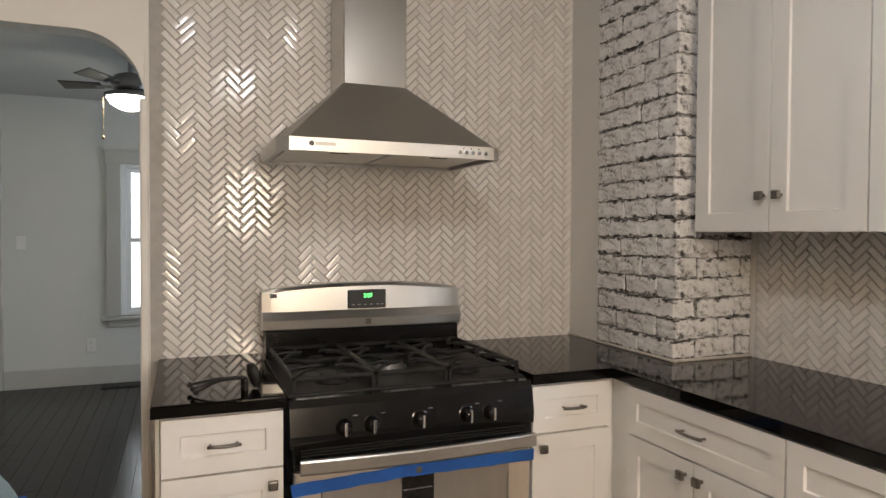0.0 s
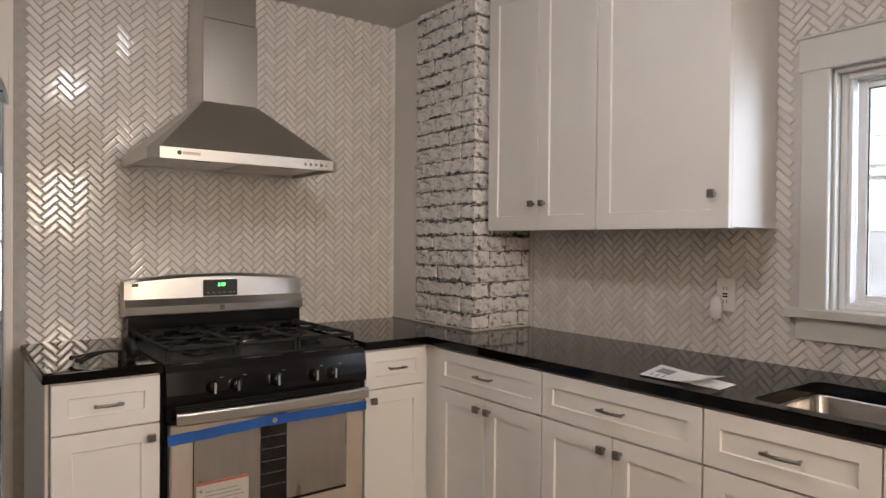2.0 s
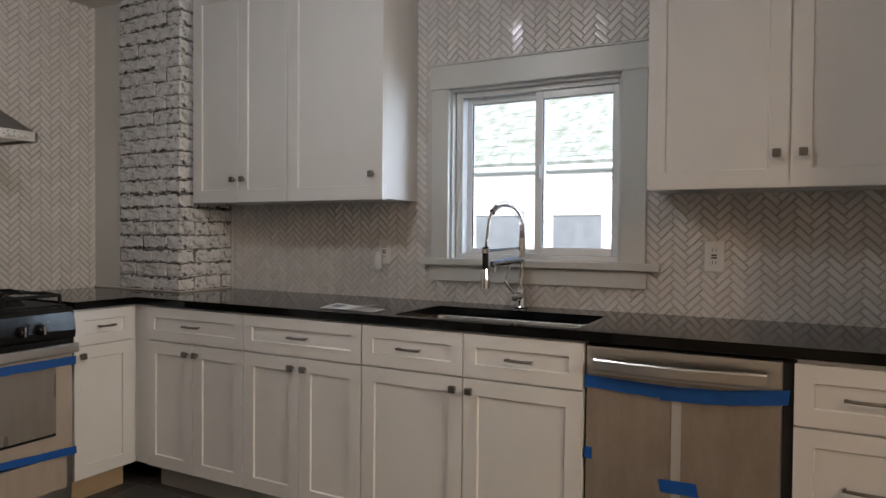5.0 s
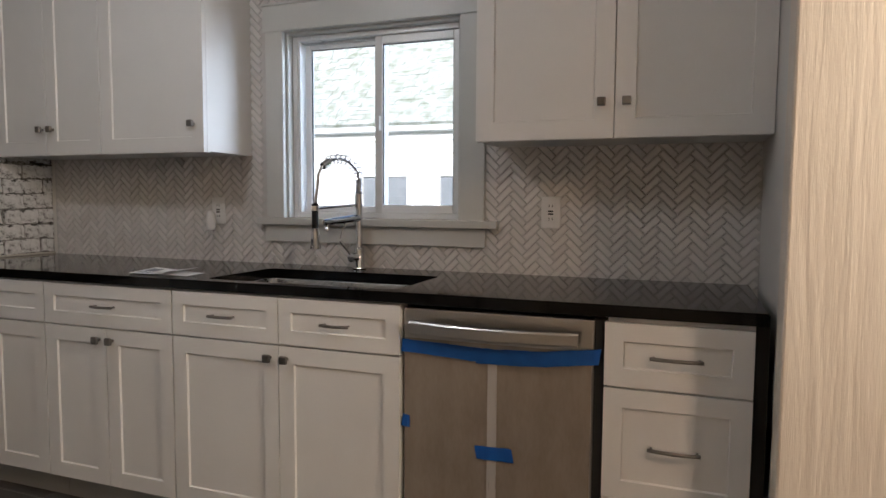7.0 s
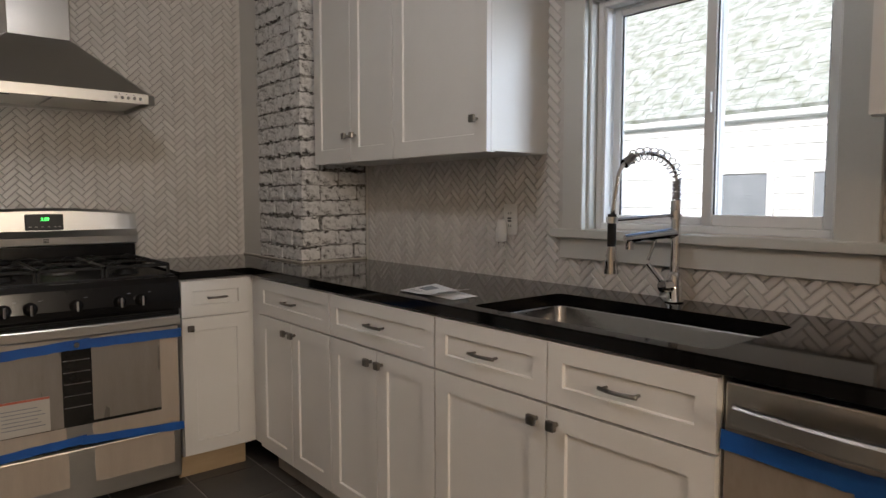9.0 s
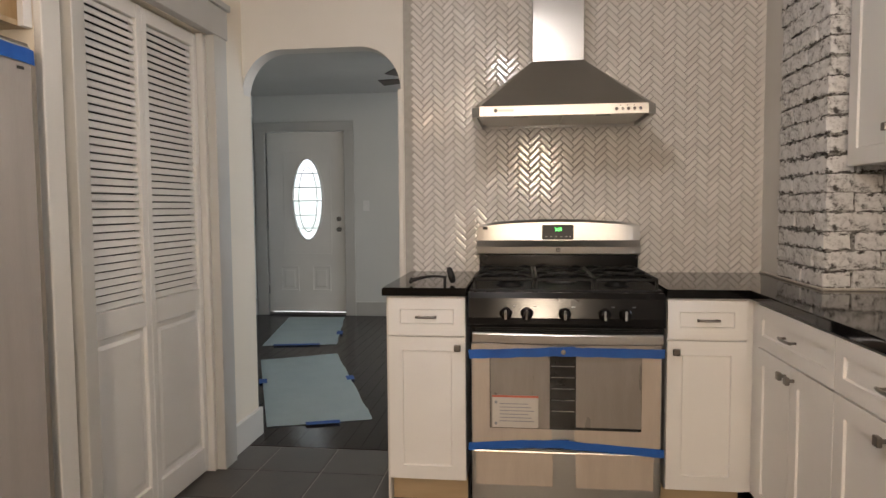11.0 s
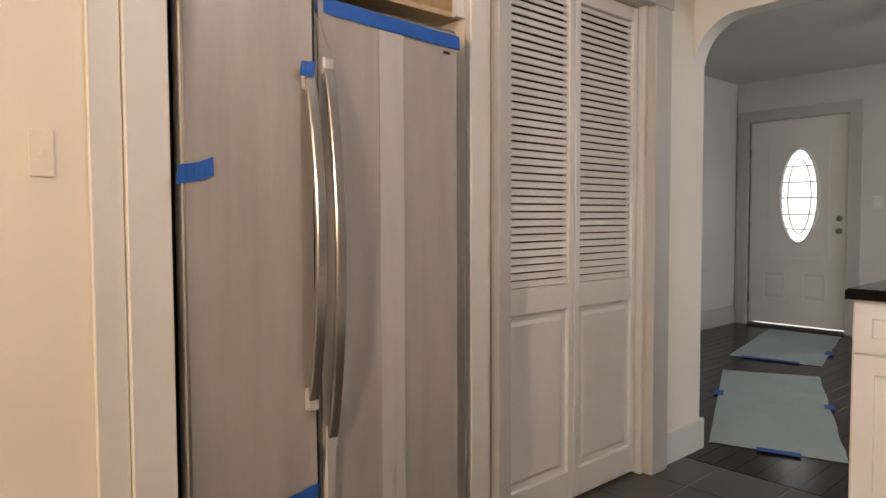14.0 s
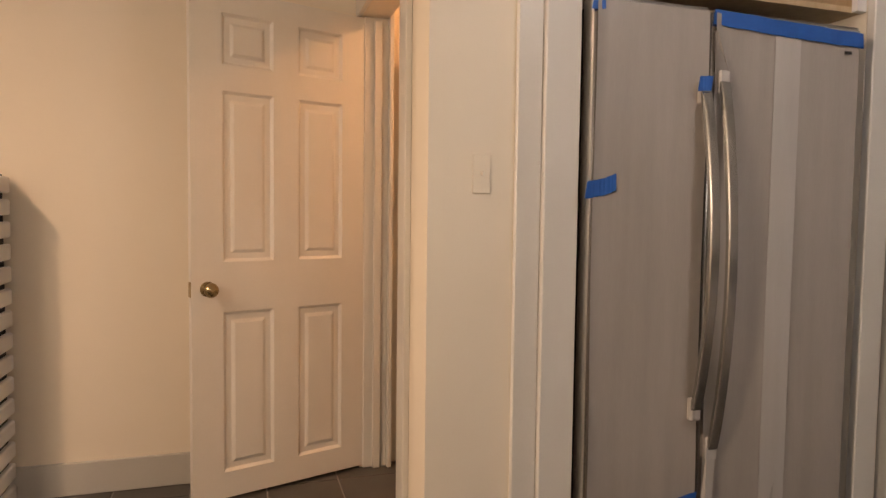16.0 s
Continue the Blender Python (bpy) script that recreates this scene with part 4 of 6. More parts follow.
door = part("oven_door", boxed(0.012, 0.0, 0.283, RW - 0.012, 0.045, 0.700, bevel=0.006, seg=2), M_STEEL, rng, "stainless oven door")
part("face_film", boxed(0.016, -0.0022, 0.292, 0.330, 0.0, 0.695), M_DOORFILM, door, "beige film on the door face")
part("face_film", boxed(0.420, -0.0022, 0.292, RW - 0.018, 0.0, 0.695), M_DOORFILM, door, "beige film on the door face")
part("round_badge", rod((0.374, -0.0095, 0.668), (0.374, -0.013, 0.668), 0.010, seg=16), M_CHROME, door, "small round bright badge")
part("oven_window", boxed(0.085, -0.003, 0.355, RW - 0.088, 0.0, 0.655, bevel=0.001), M_OVENGLASS, door, "dark oven window")
part("window_film", boxed(0.088, -0.0065, 0.358, 0.322, -0.0035, 0.652), M_OVENFILM, door, "brownish film on the window")
part("window_film", boxed(0.424, -0.0065, 0.368, RW - 0.090, -0.0035, 0.652), M_OVENFILM, door, "brownish film on the window")
for k in range(5):
    part("oven_rack", rod((0.328, -0.0042, 0.43 + 0.045 * k), (0.418, -0.0042, 0.43 + 0.045 * k), 0.0016, seg=6), M_STEEL, door, "shiny oven rack wire")
lab = part("warning_label", boxed(0.095, -0.0095, 0.360, 0.278, -0.0065, 0.490, bevel=0.001), M_LABEL, door, "white warning label with red rim")
part("red_rim", boxed(0.095, -0.0105, 0.482, 0.278, -0.0095, 0.490), M_RED, lab)
for k in range(6):
    part("text_bar", boxed(0.125, -0.0103, 0.385 + 0.014 * k, 0.262 - 0.012 * (k % 3), -0.0095, 0.388 + 0.014 * k), M_INK, lab)
for z in (0.462, 0.376):
    part("text_dot", rod((0.11, -0.0095, z), (0.11, -0.0104, z), 0.006, seg=12), M_INK, lab)
pts = [(0.02 + (RW - 0.04) * k / 20, -0.045 - 0.018 * math.sin(math.pi * k / 20), 0.728) for k in range(21)]
bm = bmesh.new()
rows = []
for x, y, z in pts:
    rows.append([bm.verts.new((x, y + dy, z + dz)) for dy, dz in ((0, -0.022), (-0.008, -0.020), (-0.011, -0.015), (-0.011, 0.015), (-0.008, 0.020), (0, 0.022))])
for a, b in zip(rows, rows[1:]):
    for k in range(6):
        bm.faces.new((a[k], a[(k + 1) % 6], b[(k + 1) % 6], b[k]))
bm.faces.new(rows[0])
bm.faces.new(rows[-1][::-1])
hd = part("oven_handle", bm, M_STEEL, rng, "curved stainless oven handle")
for x in (0.045, RW - 0.045):
    part("handle_post", boxed(x - 0.012, -0.052, 0.712, x + 0.012, 0.01, 0.742, bevel=0.003), M_BLACK, hd)
part("vent_strip", boxed(0.006, 0.0, 0.702, RW - 0.006, 0.045, 0.766, bevel=0.003), M_BLACK, rng, "black vent strip")
for k in range(3):
    part("vent_louvre", boxed(0.03, -0.004, 0.742 + 0.008 * k, RW - 0.03, 0.001, 0.7455 + 0.008 * k), M_IRON, rng)
bm = prism(bmesh.new(), [(0.0, 0.766), (-0.004, 0.80), (0.010, 0.876), (0.02, 0.898), (0.10, 0.902), (0.10, 0.766)], 0.0, RW)
bmesh.ops.transform(bm, matrix=Matrix(((0, 1, 0, 0), (1, 0, 0, 0), (0, 0, 1, 0), (0, 0, 0, 1))), verts=bm.verts[:])
part("control_panel", bm, M_BLACK, rng, "glossy black control panel")
for x in (0.150, 0.232, 0.380, 0.532, 0.610):
    bm = lathe(bmesh.new(), [(0.023, 0), (0.023, 0.006), (0.018, 0.012), (0.0165, 0.026), (0.013, 0.029)], 24, pose(x, 0.000, 0.815, 82, 0, 0))
    kn = part("knob", bm, M_BLACK, rng, "glossy black burner knob", smooth=True)
    part("grip", boxed(x - 0.0045, -0.040, 0.798, x + 0.0045, -0.026, 0.836, bevel=0.002), M_CHROME, kn, "raised chrome grip")
    part("dial_ring", lathe(bmesh.new(), [(0.027, 0), (0.027, 0.002), (0.022, 0.003)], 24, pose(x, 0.001, 0.815, 82, 0, 0)), M_BLACK, kn)
    part("dial_mark", boxed(x + 0.026, -0.004, 0.845, x + 0.040, -0.001, 0.8465), M_INK, kn)
part("cooktop", boxed(0.0, 0.055, 0.886, RW, 0.62, 0.906, bevel=0.006, seg=2), M_IRON, rng, "black enamel cooktop")
for cx, cy, r in ((0.16, 0.19, 0.045), (0.16, 0.46, 0.036), (0.382, 0.325, 0.05), (0.604, 0.19, 0.04), (0.604, 0.46, 0.032)):
    b = part("burner", lathe(bmesh.new(), [(r + 0.012, 0.906), (r + 0.012, 0.912), (r, 0.916), (r, 0.922), (r - 0.004, 0.926)], 24, pose(cx, cy, 0)), M_PEWTER if r > 0.046 else M_IRON, rng, "round gas burner", smooth=True)
    part("burner_cap", lathe(bmesh.new(), [(r - 0.006, 0.926), (r - 0.003, 0.931), (r - 0.010, 0.935)], 24, pose(cx, cy, 0)), M_IRON, b, "black burner cap", smooth=True)


def grate(x0, x1):
    bm = bmesh.new()
    t = 0.0055
    ya, yb = 0.075, 0.60
    cx = (x0 + x1) / 2
    for a, b in (((x0, ya), (x1, ya)), ((x0, yb), (x1, yb)), ((x0, ya), (x0, yb)), ((x1, ya), (x1, yb)), ((x0, (ya + yb) / 2), (x1, (ya + yb) / 2))):
        box(bm, min(a[0], b[0]) - t, min(a[1], b[1]) - t, 0.938, max(a[0], b[0]) + t, max(a[1], b[1]) + t, 0.952, bevel=0.003)
    for cy in (ya + (yb - ya) * 0.25, ya + (yb - ya) * 0.75):
        for dx, dy in ((1, 1), (-1, 1), (1, -1), (-1, -1)):
            p0 = Vector((cx + dx * (x1 - x0) / 2, cy + dy * 0.12, 0.946))
            p1 = Vector((cx + dx * 0.045, cy + dy * 0.040, 0.952))
            tube(bm, [p0, p0.lerp(p1, 0.5) + Vector((0, 0, 0.008)), p1], [0.006, 0.0065, 0.005], 6)
        tube(bm, [(x0, cy, 0.946), (cx - 0.05, cy, 0.953), (cx - 0.03, cy, 0.950)], 0.0055, 6)
        tube(bm, [(x1, cy, 0.946), (cx + 0.05, cy, 0.953), (cx + 0.03, cy, 0.950)], 0.0055, 6)
    for x in (x0, x1):
        for y in (ya, yb):
            box(bm, x - t, y - t, 0.906, x + t, y + t, 0.94)
    part("grate", bm, M_IRON, rng, "black cast iron grate")


grate(0.022, 0.258)
grate(0.272, 0.492)
grate(0.506, RW - 0.022)
bm = prism(bmesh.new(), [(0.61, 0.906), (0.615, 1.005), (0.70, 1.005), (0.70, 0.906)], 0.006, RW - 0.006)
SWAP = Matrix(((0, 1, 0, 0), (1, 0, 0, 0), (0, 0, 1, 0), (0, 0, 0, 1)))
bmesh.ops.transform(bm, matrix=SWAP, verts=bm.verts[:])
part("backguard_base", bm, M_BLACK, rng, "black lower backguard")
bm = bmesh.new()
rows = []
for k in range(25):
    s = k / 24
    x = -0.006 + (RW + 0.012) * s
    top = 1.158 + 0.018 * math.sin(math.pi * s)
    e = 0.010 * (abs(2 * s - 1) ** 8)
    rows.append([bm.verts.new((x, y, z)) for y, z in ((0.628, 1.003), (0.598 + e, 1.012), (0.596 + e, 1.045), (0.618 + e, 1.075), (0.622 + e, top - 0.012 - e), (0.632, top - e), (0.70, top - e), (0.70, 1.003))])
for a, b in zip(rows, rows[1:]):
    for k in range(8):
        bm.faces.new((a[k], a[(k + 1) % 8], b[(k + 1) % 8], b[k]))
bm.faces.new(rows[0])
bm.faces.new(rows[-1][::-1])
bg = part("backguard", bm, M_STEEL, rng, "curved stainless backguard", smooth=False)
disp = part("display_panel", boxed(0.308, 0.612, 1.078, 0.458, 0.622, 1.150, bevel=0.004), M_SLOT, bg, "black clock panel")
me = text_mesh("2:29", 0.019)
me.materials.append(M_LED)
o = new("clock_digits", me)
o.parent = disp
o.matrix_basis = pose(0.386, 0.6110, 1.127, 90, 0, 0)
o["label"] = "green lit clock digits"
for x in (0.328, 0.352, 0.376, 0.400, 0.424, 0.442):
    part("button_mark", boxed(x - 0.005, 0.6108, 1.092, x + 0.005, 0.612, 1.095), M_PEWTER, disp)
for k in range(3):
    part("emblem_bar", boxed(0.373, 0.5945, 1.022 + 0.007 * k, 0.395, 0.597, 1.026 + 0.007 * k), M_SLOT, bg)
part("corner_plate", boxed(0.022, 0.6165, 1.128, 0.046, 0.6205, 1.142), M_SLOT, bg, "small black plate")


def tape(parent, pts, h, y, name="tape", t=0.0012, m=None):
    """A strip of tape through (x, z) points with slightly torn edges, proud of a front at y."""
    bm = bmesh.new()
    r = random.Random(len(pts) + int(1000 * pts[0][0]))
    xs = []
    for (xa, za), (xb, zb) in zip(pts, pts[1:]):
        for k in range(8):
            xs.append((xa + (xb - xa) * k / 8, za + (zb - za) * k / 8))
    xs.append(pts[-1])
    fr, bk = [], []
    for i, (x, z) in enumerate(xs):
        e0, e1 = r.uniform(-0.0012, 0.0012), r.uniform(-0.0012, 0.0012)
        dx = r.uniform(-0.004, 0.004) if i in (0, len(xs) - 1) else 0
        dy = r.uniform(0, 0.0015)
        fr.append((bm.verts.new((x + dx, y - t - dy, z - h / 2 + e0)), bm.verts.new((x - dx, y - t - dy, z + h / 2 + e1))))
        bk.append((bm.verts.new((x + dx, y, z - h / 2 + e0)), bm.verts.new((x - dx, y, z + h / 2 + e1))))
    for i in range(len(xs) - 1):
        bm.faces.new((fr[i][0], fr[i + 1][0], fr[i + 1][1], fr[i][1]))
        bm.faces.new((bk[i][0], bk[i][1], bk[i + 1][1], bk[i + 1][0]))
        bm.faces.new((fr[i][1], fr[i + 1][1], bk[i + 1][1], bk[i][1]))
        bm.faces.new((fr[i][0], bk[i][0], bk[i + 1][0], fr[i + 1][0]))
    bm.faces.new((fr[0][0], fr[0][1], bk[0][1], bk[0][0]))
    bm.faces.new((fr[-1][0], bk[-1][0], bk[-1][1], fr[-1][1]))
    return part(name, bm, M_TAPE, parent, "blue painter's tape", m=m)


tape(rng, [(0.002, 0.652), (0.26, 0.664), (0.42, 0.672)], 0.036, -0.006)
tape(rng, [(0.35, 0.669), (0.56, 0.668), (RW - 0.004, 0.667)], 0.036, -0.0085)
tape(rng, [(0.0, 0.277), (0.2, 0.292), (0.40, 0.300)], 0.032, -0.006)
tape(rng, [(0.38, 0.296), (0.58, 0.285), (RW - 0.002, 0.274)], 0.032, -0.008)

# ---- hood ----
HX0, HW, HD = 0.224, 0.770, 0.470
hood = thing("range_hood", pose(HX0, WALL_N - 0.010, 1.622), "stainless pyramid chimney range hood on the tiled wall", "range hood")


def frustum(bm, lo, zlo, hi, zhi):
    a = [bm.verts.new((x, y, zlo)) for x, y in lo]
    b = [bm.verts.new((x, y, zhi)) for x, y in hi]
    n = len(a)
    for i in range(n):
        j = (i + 1) % n
        bm.faces.new((a[i], a[j], b[j], b[i]))
    bm.faces.new(a[::-1])
    bm.faces.new(b)
    return bm


c = 0.035
rim = [(0, 0), (0, -HD + c), (c, -HD), (HW - c, -HD), (HW, -HD + c), (HW, 0)]
bm = bmesh.new()
vb = [[bm.verts.new((x, y, z)) for x, y in rim] for z in (0.0, 0.042)]
for i in range(6):
    bm.faces.new((vb[0][i], vb[0][(i + 1) % 6], vb[1][(i + 1) % 6], vb[1][i]))
inner = [bm.verts.new((min(max(x, 0.02), HW - 0.02), min(max(y, -HD + 0.02), -0.02), 0.0)) for x, y in rim]
deep = [bm.verts.new((v.co.x, v.co.y, 0.018)) for v in inner]
for i in range(6):
    j = (i + 1) % 6
    bm.faces.new((vb[0][j], vb[0][i], inner[i], inner[j]))
    bm.faces.new((inner[j], inner[i], deep[i], deep[j]))
bm.faces.new(deep)
bm.faces.new(vb[1][::-1])
part("rim", bm, M_STEEL, hood, "stainless rim")
cx0, cx1, cd = HW / 2 - 0.128, HW / 2 + 0.112, 0.235
top = [(cx0, 0), (cx0, -cd + 0.004), (cx0 + 0.004, -cd), (cx1 - 0.004, -cd), (cx1, -cd + 0.004), (cx1, 0)]
part("canopy", frustum(bmesh.new(), [(min(max(x, 0.004), HW - 0.004), max(y, -HD + 0.004)) for x, y in rim], 0.042, top, 0.272), M_STEEL, hood, "sloping stainless canopy")
part("chimney", boxed(cx0 + 0.004, -cd + 0.004, 0.272, cx1 - 0.004, -0.001, 0.62, bevel=0.003), M_STEELV, hood, "upright stainless flue cover")
part("chimney_upper", boxed(cx0 + 0.009, -cd + 0.009, 0.62, cx1 - 0.009, -0.001, CEIL - 1.622 + 0.004, bevel=0.003), M_STEELV, hood, "inner flue cover")
for k in range(2):
    f = part("filter", boxed(0.04 + 0.35 * k, -HD + 0.05, 0.008, 0.375 + 0.35 * k, -0.05, 0.017, bevel=0.002), M_STEEL, hood, "steel grease filter")
    part("filter_latch", boxed(0.18 + 0.35 * k, -HD + 0.07, 0.005, 0.24 + 0.35 * k, -HD + 0.09, 0.008), M_DARK, f)
for k in range(5):
    part("push_button", rod((HW - 0.165 + 0.024 * k, -HD, 0.019), (HW - 0.165 + 0.024 * k, -HD - 0.006, 0.019), 0.0068, seg=14), M_CHROME, hood, "round chrome push button")
for k in range(3):
    part("indicator", rod((HW - 0.15 + 0.028 * k, -HD, 0.033), (HW - 0.15 + 0.028 * k, -HD - 0.001, 0.033), 0.0025, seg=8), M_SLOT, hood)
part("emblem", boxed(0.115, -HD - 0.0008, 0.018, 0.180, -HD, 0.029), M_PEWTER, hood, "small dark brand plate")
part("emblem_ring", rod((0.104, -HD, 0.0235), (0.104, -HD - 0.0008, 0.0235), 0.0085, seg=16), M_SLOT, hood)

# ---- dishwasher ----
dw = thing("dishwasher", pose(CAB_X - 0.004, -0.131, 0, 0, 0, -90), "stainless dishwasher under the worktop, film and blue tape still on", "dishwasher")
DWW = 0.597
part("body", boxed(0.002, 0.03, 0.10, DWW - 0.002, 0.56, 0.872), M_DARK, dw, "dark tub housing")
part("door", boxed(0.003, 0.0, 0.115, DWW - 0.022, 0.03, 0.866, bevel=0.005, seg=2), M_STEEL, dw, "stainless door")
# solid near-black strip in place of the shaded slit by the drawers
part("side_gap_shade", boxed(DWW - 0.022, 0.004, 0.10, DWW + 0.014, 0.03, 0.876), M_DARK, dw, "dark strip that stands for the shaded gap")
part("toe_plate", boxed(0.003, 0.05, 0.0, DWW - 0.003, 0.06, 0.115), M_BLACK, dw, "black toe plate")
pts = [(0.035 + 0.50 * k / 20, -0.030 - 0.026 * math.sin(math.pi * k / 20), 0.812) for k in range(21)]
bm = bmesh.new()
rows = [[bm.verts.new((x, y + dy, z + dz)) for dy, dz in ((0, -0.021), (-0.007, -0.019), (-0.010, -0.014), (-0.010, 0.014), (-0.007, 0.019), (0, 0.021))] for x, y, z in pts]
for a, b in zip(rows, rows[1:]):
    for k in range(6):
        bm.faces.new((a[k], a[(k + 1) % 6], b[(k + 1) % 6], b[k]))
bm.faces.new(rows[0])
bm.faces.new(rows[-1][::-1])
hd = part("handle", bm, M_STEEL, dw, "bowed stainless bar handle")
for x in (0.055, 0.515):
    part("handle_post", boxed(x - 0.014, -0.036, 0.800, x + 0.014, 0.002, 0.824, bevel=0.003), M_STEEL, hd)
bm = bmesh.new()
r = random.Random(8)
nx, nz = 22, 26
gv = [[bm.verts.new((0.006 + (DWW - 0.034) * i / nx, -0.0022 - 0.0016 * noise.noise((i * 0.5, j * 0.4, 1.0)) ** 2 * 3, 0.12 + 0.655 * j / nz)) for i in range(nx + 1)] for j in range(nz + 1)]
for j in range(nz):
    for i in range(nx):
        bm.faces.new((gv[j][i], gv[j][i + 1], gv[j + 1][i + 1], gv[j + 1][i]))
part("film", bm, M_DWFILM, dw, "wrinkled brownish protective film", smooth=True)
part("film_overlap", boxed(0.272, -0.0062, 0.16, 0.300, -0.005, 0.74), M_FILML, dw, "pale film overlap")
tape(dw, [(0.0, 0.752), (0.22, 0.742), (0.36, 0.742)], 0.040, -0.0062)
tape(dw, [(0.235, 0.738), (0.42, 0.744), (DWW - 0.005, 0.766)], 0.044, -0.0078)
tape(dw, [(0.0, 0.518), (0.026, 0.516)], 0.038, -0.0062)
tape(dw, [(0.238, 0.450), (0.350, 0.452)], 0.040, -0.0075)

# ---- fridge ----
FY0, FW, FH = 0.326, 0.846, 1.712
fr = thing("refrigerator", pose(-0.940, FY0, 0, 0, 0, 90), "side-by-side refrigerator in grey protective film with blue tape", "refrigerator")
part("body", boxed(0.006, 0.062, 0.03, FW - 0.006, 0.74, FH - 0.02, bevel=0.004), M_BLACK, fr, "dark cabinet body")
part("grille", boxed(0.01, 0.03, 0.01, FW - 0.01, 0.062, 0.085), M_BLACK, fr, "black toe grille")
SPL = 0.342
for nm, a, b, hgt in (("freezer_door", 0.002, SPL - 0.004, FH), ("fridge_door", SPL + 0.004, FW - 0.002, FH - 0.004)):
    d = part(nm, boxed(a, 0.0, 0.09, b, 0.058, hgt, bevel=0.008, seg=2), M_STEELV, fr, "stainless door")
    bm = bmesh.new()
    nx, nz = 16, 40
    gv = []
    for j in range(nz + 1):
        row = []
        for i in range(nx + 1):
            s, t = i / nx, j / nz
            lift = 0.0015 + 0.0025 * noise.noise((s * 3 + a * 9, t * 2.2, 3.0)) ** 2 * 4
            lift += 0.010 * max(0.0, s - 0.9) * 10 * max(0.0, math.sin(t * 9)) * (0.5 if a < 0.1 else 0.0)
            lift += (0.012 * max(0, 0.08 - s) / 0.08) * (0.4 + 0.6 * math.sin(t * 5) ** 2)
            row.append(bm.verts.new((a + 0.004 + (b - a - 0.006) * s, -lift, 0.10 + (hgt - 0.112) * t)))
        gv.append(row)
    for j in range(nz):
        for i in range(nx):
            bm.faces.new((gv[j][i], gv[j][i + 1], gv[j + 1][i + 1], gv[j + 1][i]))
    part("film", bm, M_FILM, d, "grey protective film", smooth=True)
part("film_overlap", boxed(SPL + 0.205, -0.0062, 0.11, SPL + 0.290, -0.0048, 1.655), M_FILML, fr, "pale film overlap stripe")


def strap_handle(x, z0, z1, bow):
    bm = bmesh.new()
    rows = []
    for k in range(61):
        s = k / 60
        z = z0 + (z1 - z0) * s
        o = 0.016 + bow * math.sin(math.pi * s) ** 0.8
        w = 0.015
        rows.append([bm.verts.new((x + dx, -o + dy, z)) for dx, dy in ((-w, 0.004), (-w, -0.006), (-w * 0.8, -0.009), (w * 0.8, -0.009), (w, -0.006), (w, 0.004))])
    for p, q in zip(rows, rows[1:]):
        for k in range(6):
            bm.faces.new((p[k], p[(k + 1) % 6], q[(k + 1) % 6], q[k]))
    bm.faces.new(rows[0])
    bm.faces.new(rows[-1][::-1])
    h = part("handle", bm, M_STEELV, fr, "long bowed stainless handle")
    for z in (z0, z1):
        part("handle_mount", boxed(x - 0.016, -0.022, z - 0.03, x + 0.016, -0.001, z + 0.03, bevel=0.004), M_FILML, h, "white handle mount")
    return h


strap_handle(SPL - 0.022, 0.665, 1.490, 0.050)
strap_handle(SPL + 0.034, 0.555, 1.520, 0.050)
bm = bmesh.new()
v = [bm.verts.new(p) for p in ((SPL + 0.008, -0.006, 0.10), (SPL + 0.03, -0.012, 0.10), (SPL + 0.045, -0.02, 0.56), (SPL + 0.012, -0.024, 0.56), (SPL + 0.012, -0.008, 0.40))]
bm.faces.new(v)
bmesh.ops.solidify(bm, geom=bm.faces[:], thickness=0.001)
part("loose_film", bm, M_FILML, fr, "loose strip of film")
bm = bmesh.new()
v = [bm.verts.new(p) for p in ((SPL + 0.006, -0.006, 1.65), (SPL + 0.012, -0.014, 1.65), (SPL + 0.046, -0.020, 1.545), (SPL + 0.010, -0.016, 1.50))]
bm.faces.new(v)
bmesh.ops.solidify(bm, geom=bm.faces[:], thickness=0.001)
part("loose_film", bm, M_FILM, fr, "loose strip of film")
tape(fr, [(SPL + 0.006, 1.686), (SPL + 0.25, 1.676), (FW + 0.004, 1.668)], 0.040, -0.006)
tape(fr, [(-0.012, 1.234), (0.035, 1.242), (0.072, 1.256)], 0.042, -0.006)
tape(fr, [(SPL - 0.052, 1.508), (SPL - 0.012, 1.512)], 0.036, -0.028)
tape(fr, [(0.004, 0.372), (0.16, 0.392), (SPL - 0.004, 0.418)], 0.036, -0.006)
tape(fr, [(-0.004, 1.69), (0.030, 1.694)], 0.04, -0.006)
part("badge", boxed(FW - 0.06, -0.0065, 1.628, FW - 0.035, -0.005, 1.636), M_SLOT, fr)

ofc = thing("over_fridge_cabinet", pose(WALL_W + 0.002, ALC[0] + 0.004, 1.775, 0, 0, 90), "open raw plywood cabinet box above the refrigerator", "cabinet")
OW = ALC[1] - ALC[0] - 0.008
part("side_panel", boxed(0, 0.02, 0, 0.016, 0.60, 0.50), M_PLY, ofc, "raw plywood side")
part("side_panel", boxed(OW - 0.016, 0.02, 0, OW, 0.60, 0.50), M_PLY, ofc, "raw plywood side")
part("bottom", boxed(0.016, 0.02, 0, OW - 0.016, 0.60, 0.016), M_PLY, ofc, "raw plywood bottom")
part("top", boxed(0.016, 0.02, 0.484, OW - 0.016, 0.60, 0.50), M_PLY, ofc, "raw plywood top")
part("back", boxed(0.016, 0.584, 0.016, OW - 0.016, 0.60, 0.484), M_PLY, ofc, "raw plywood back")
bm = bmesh.new()
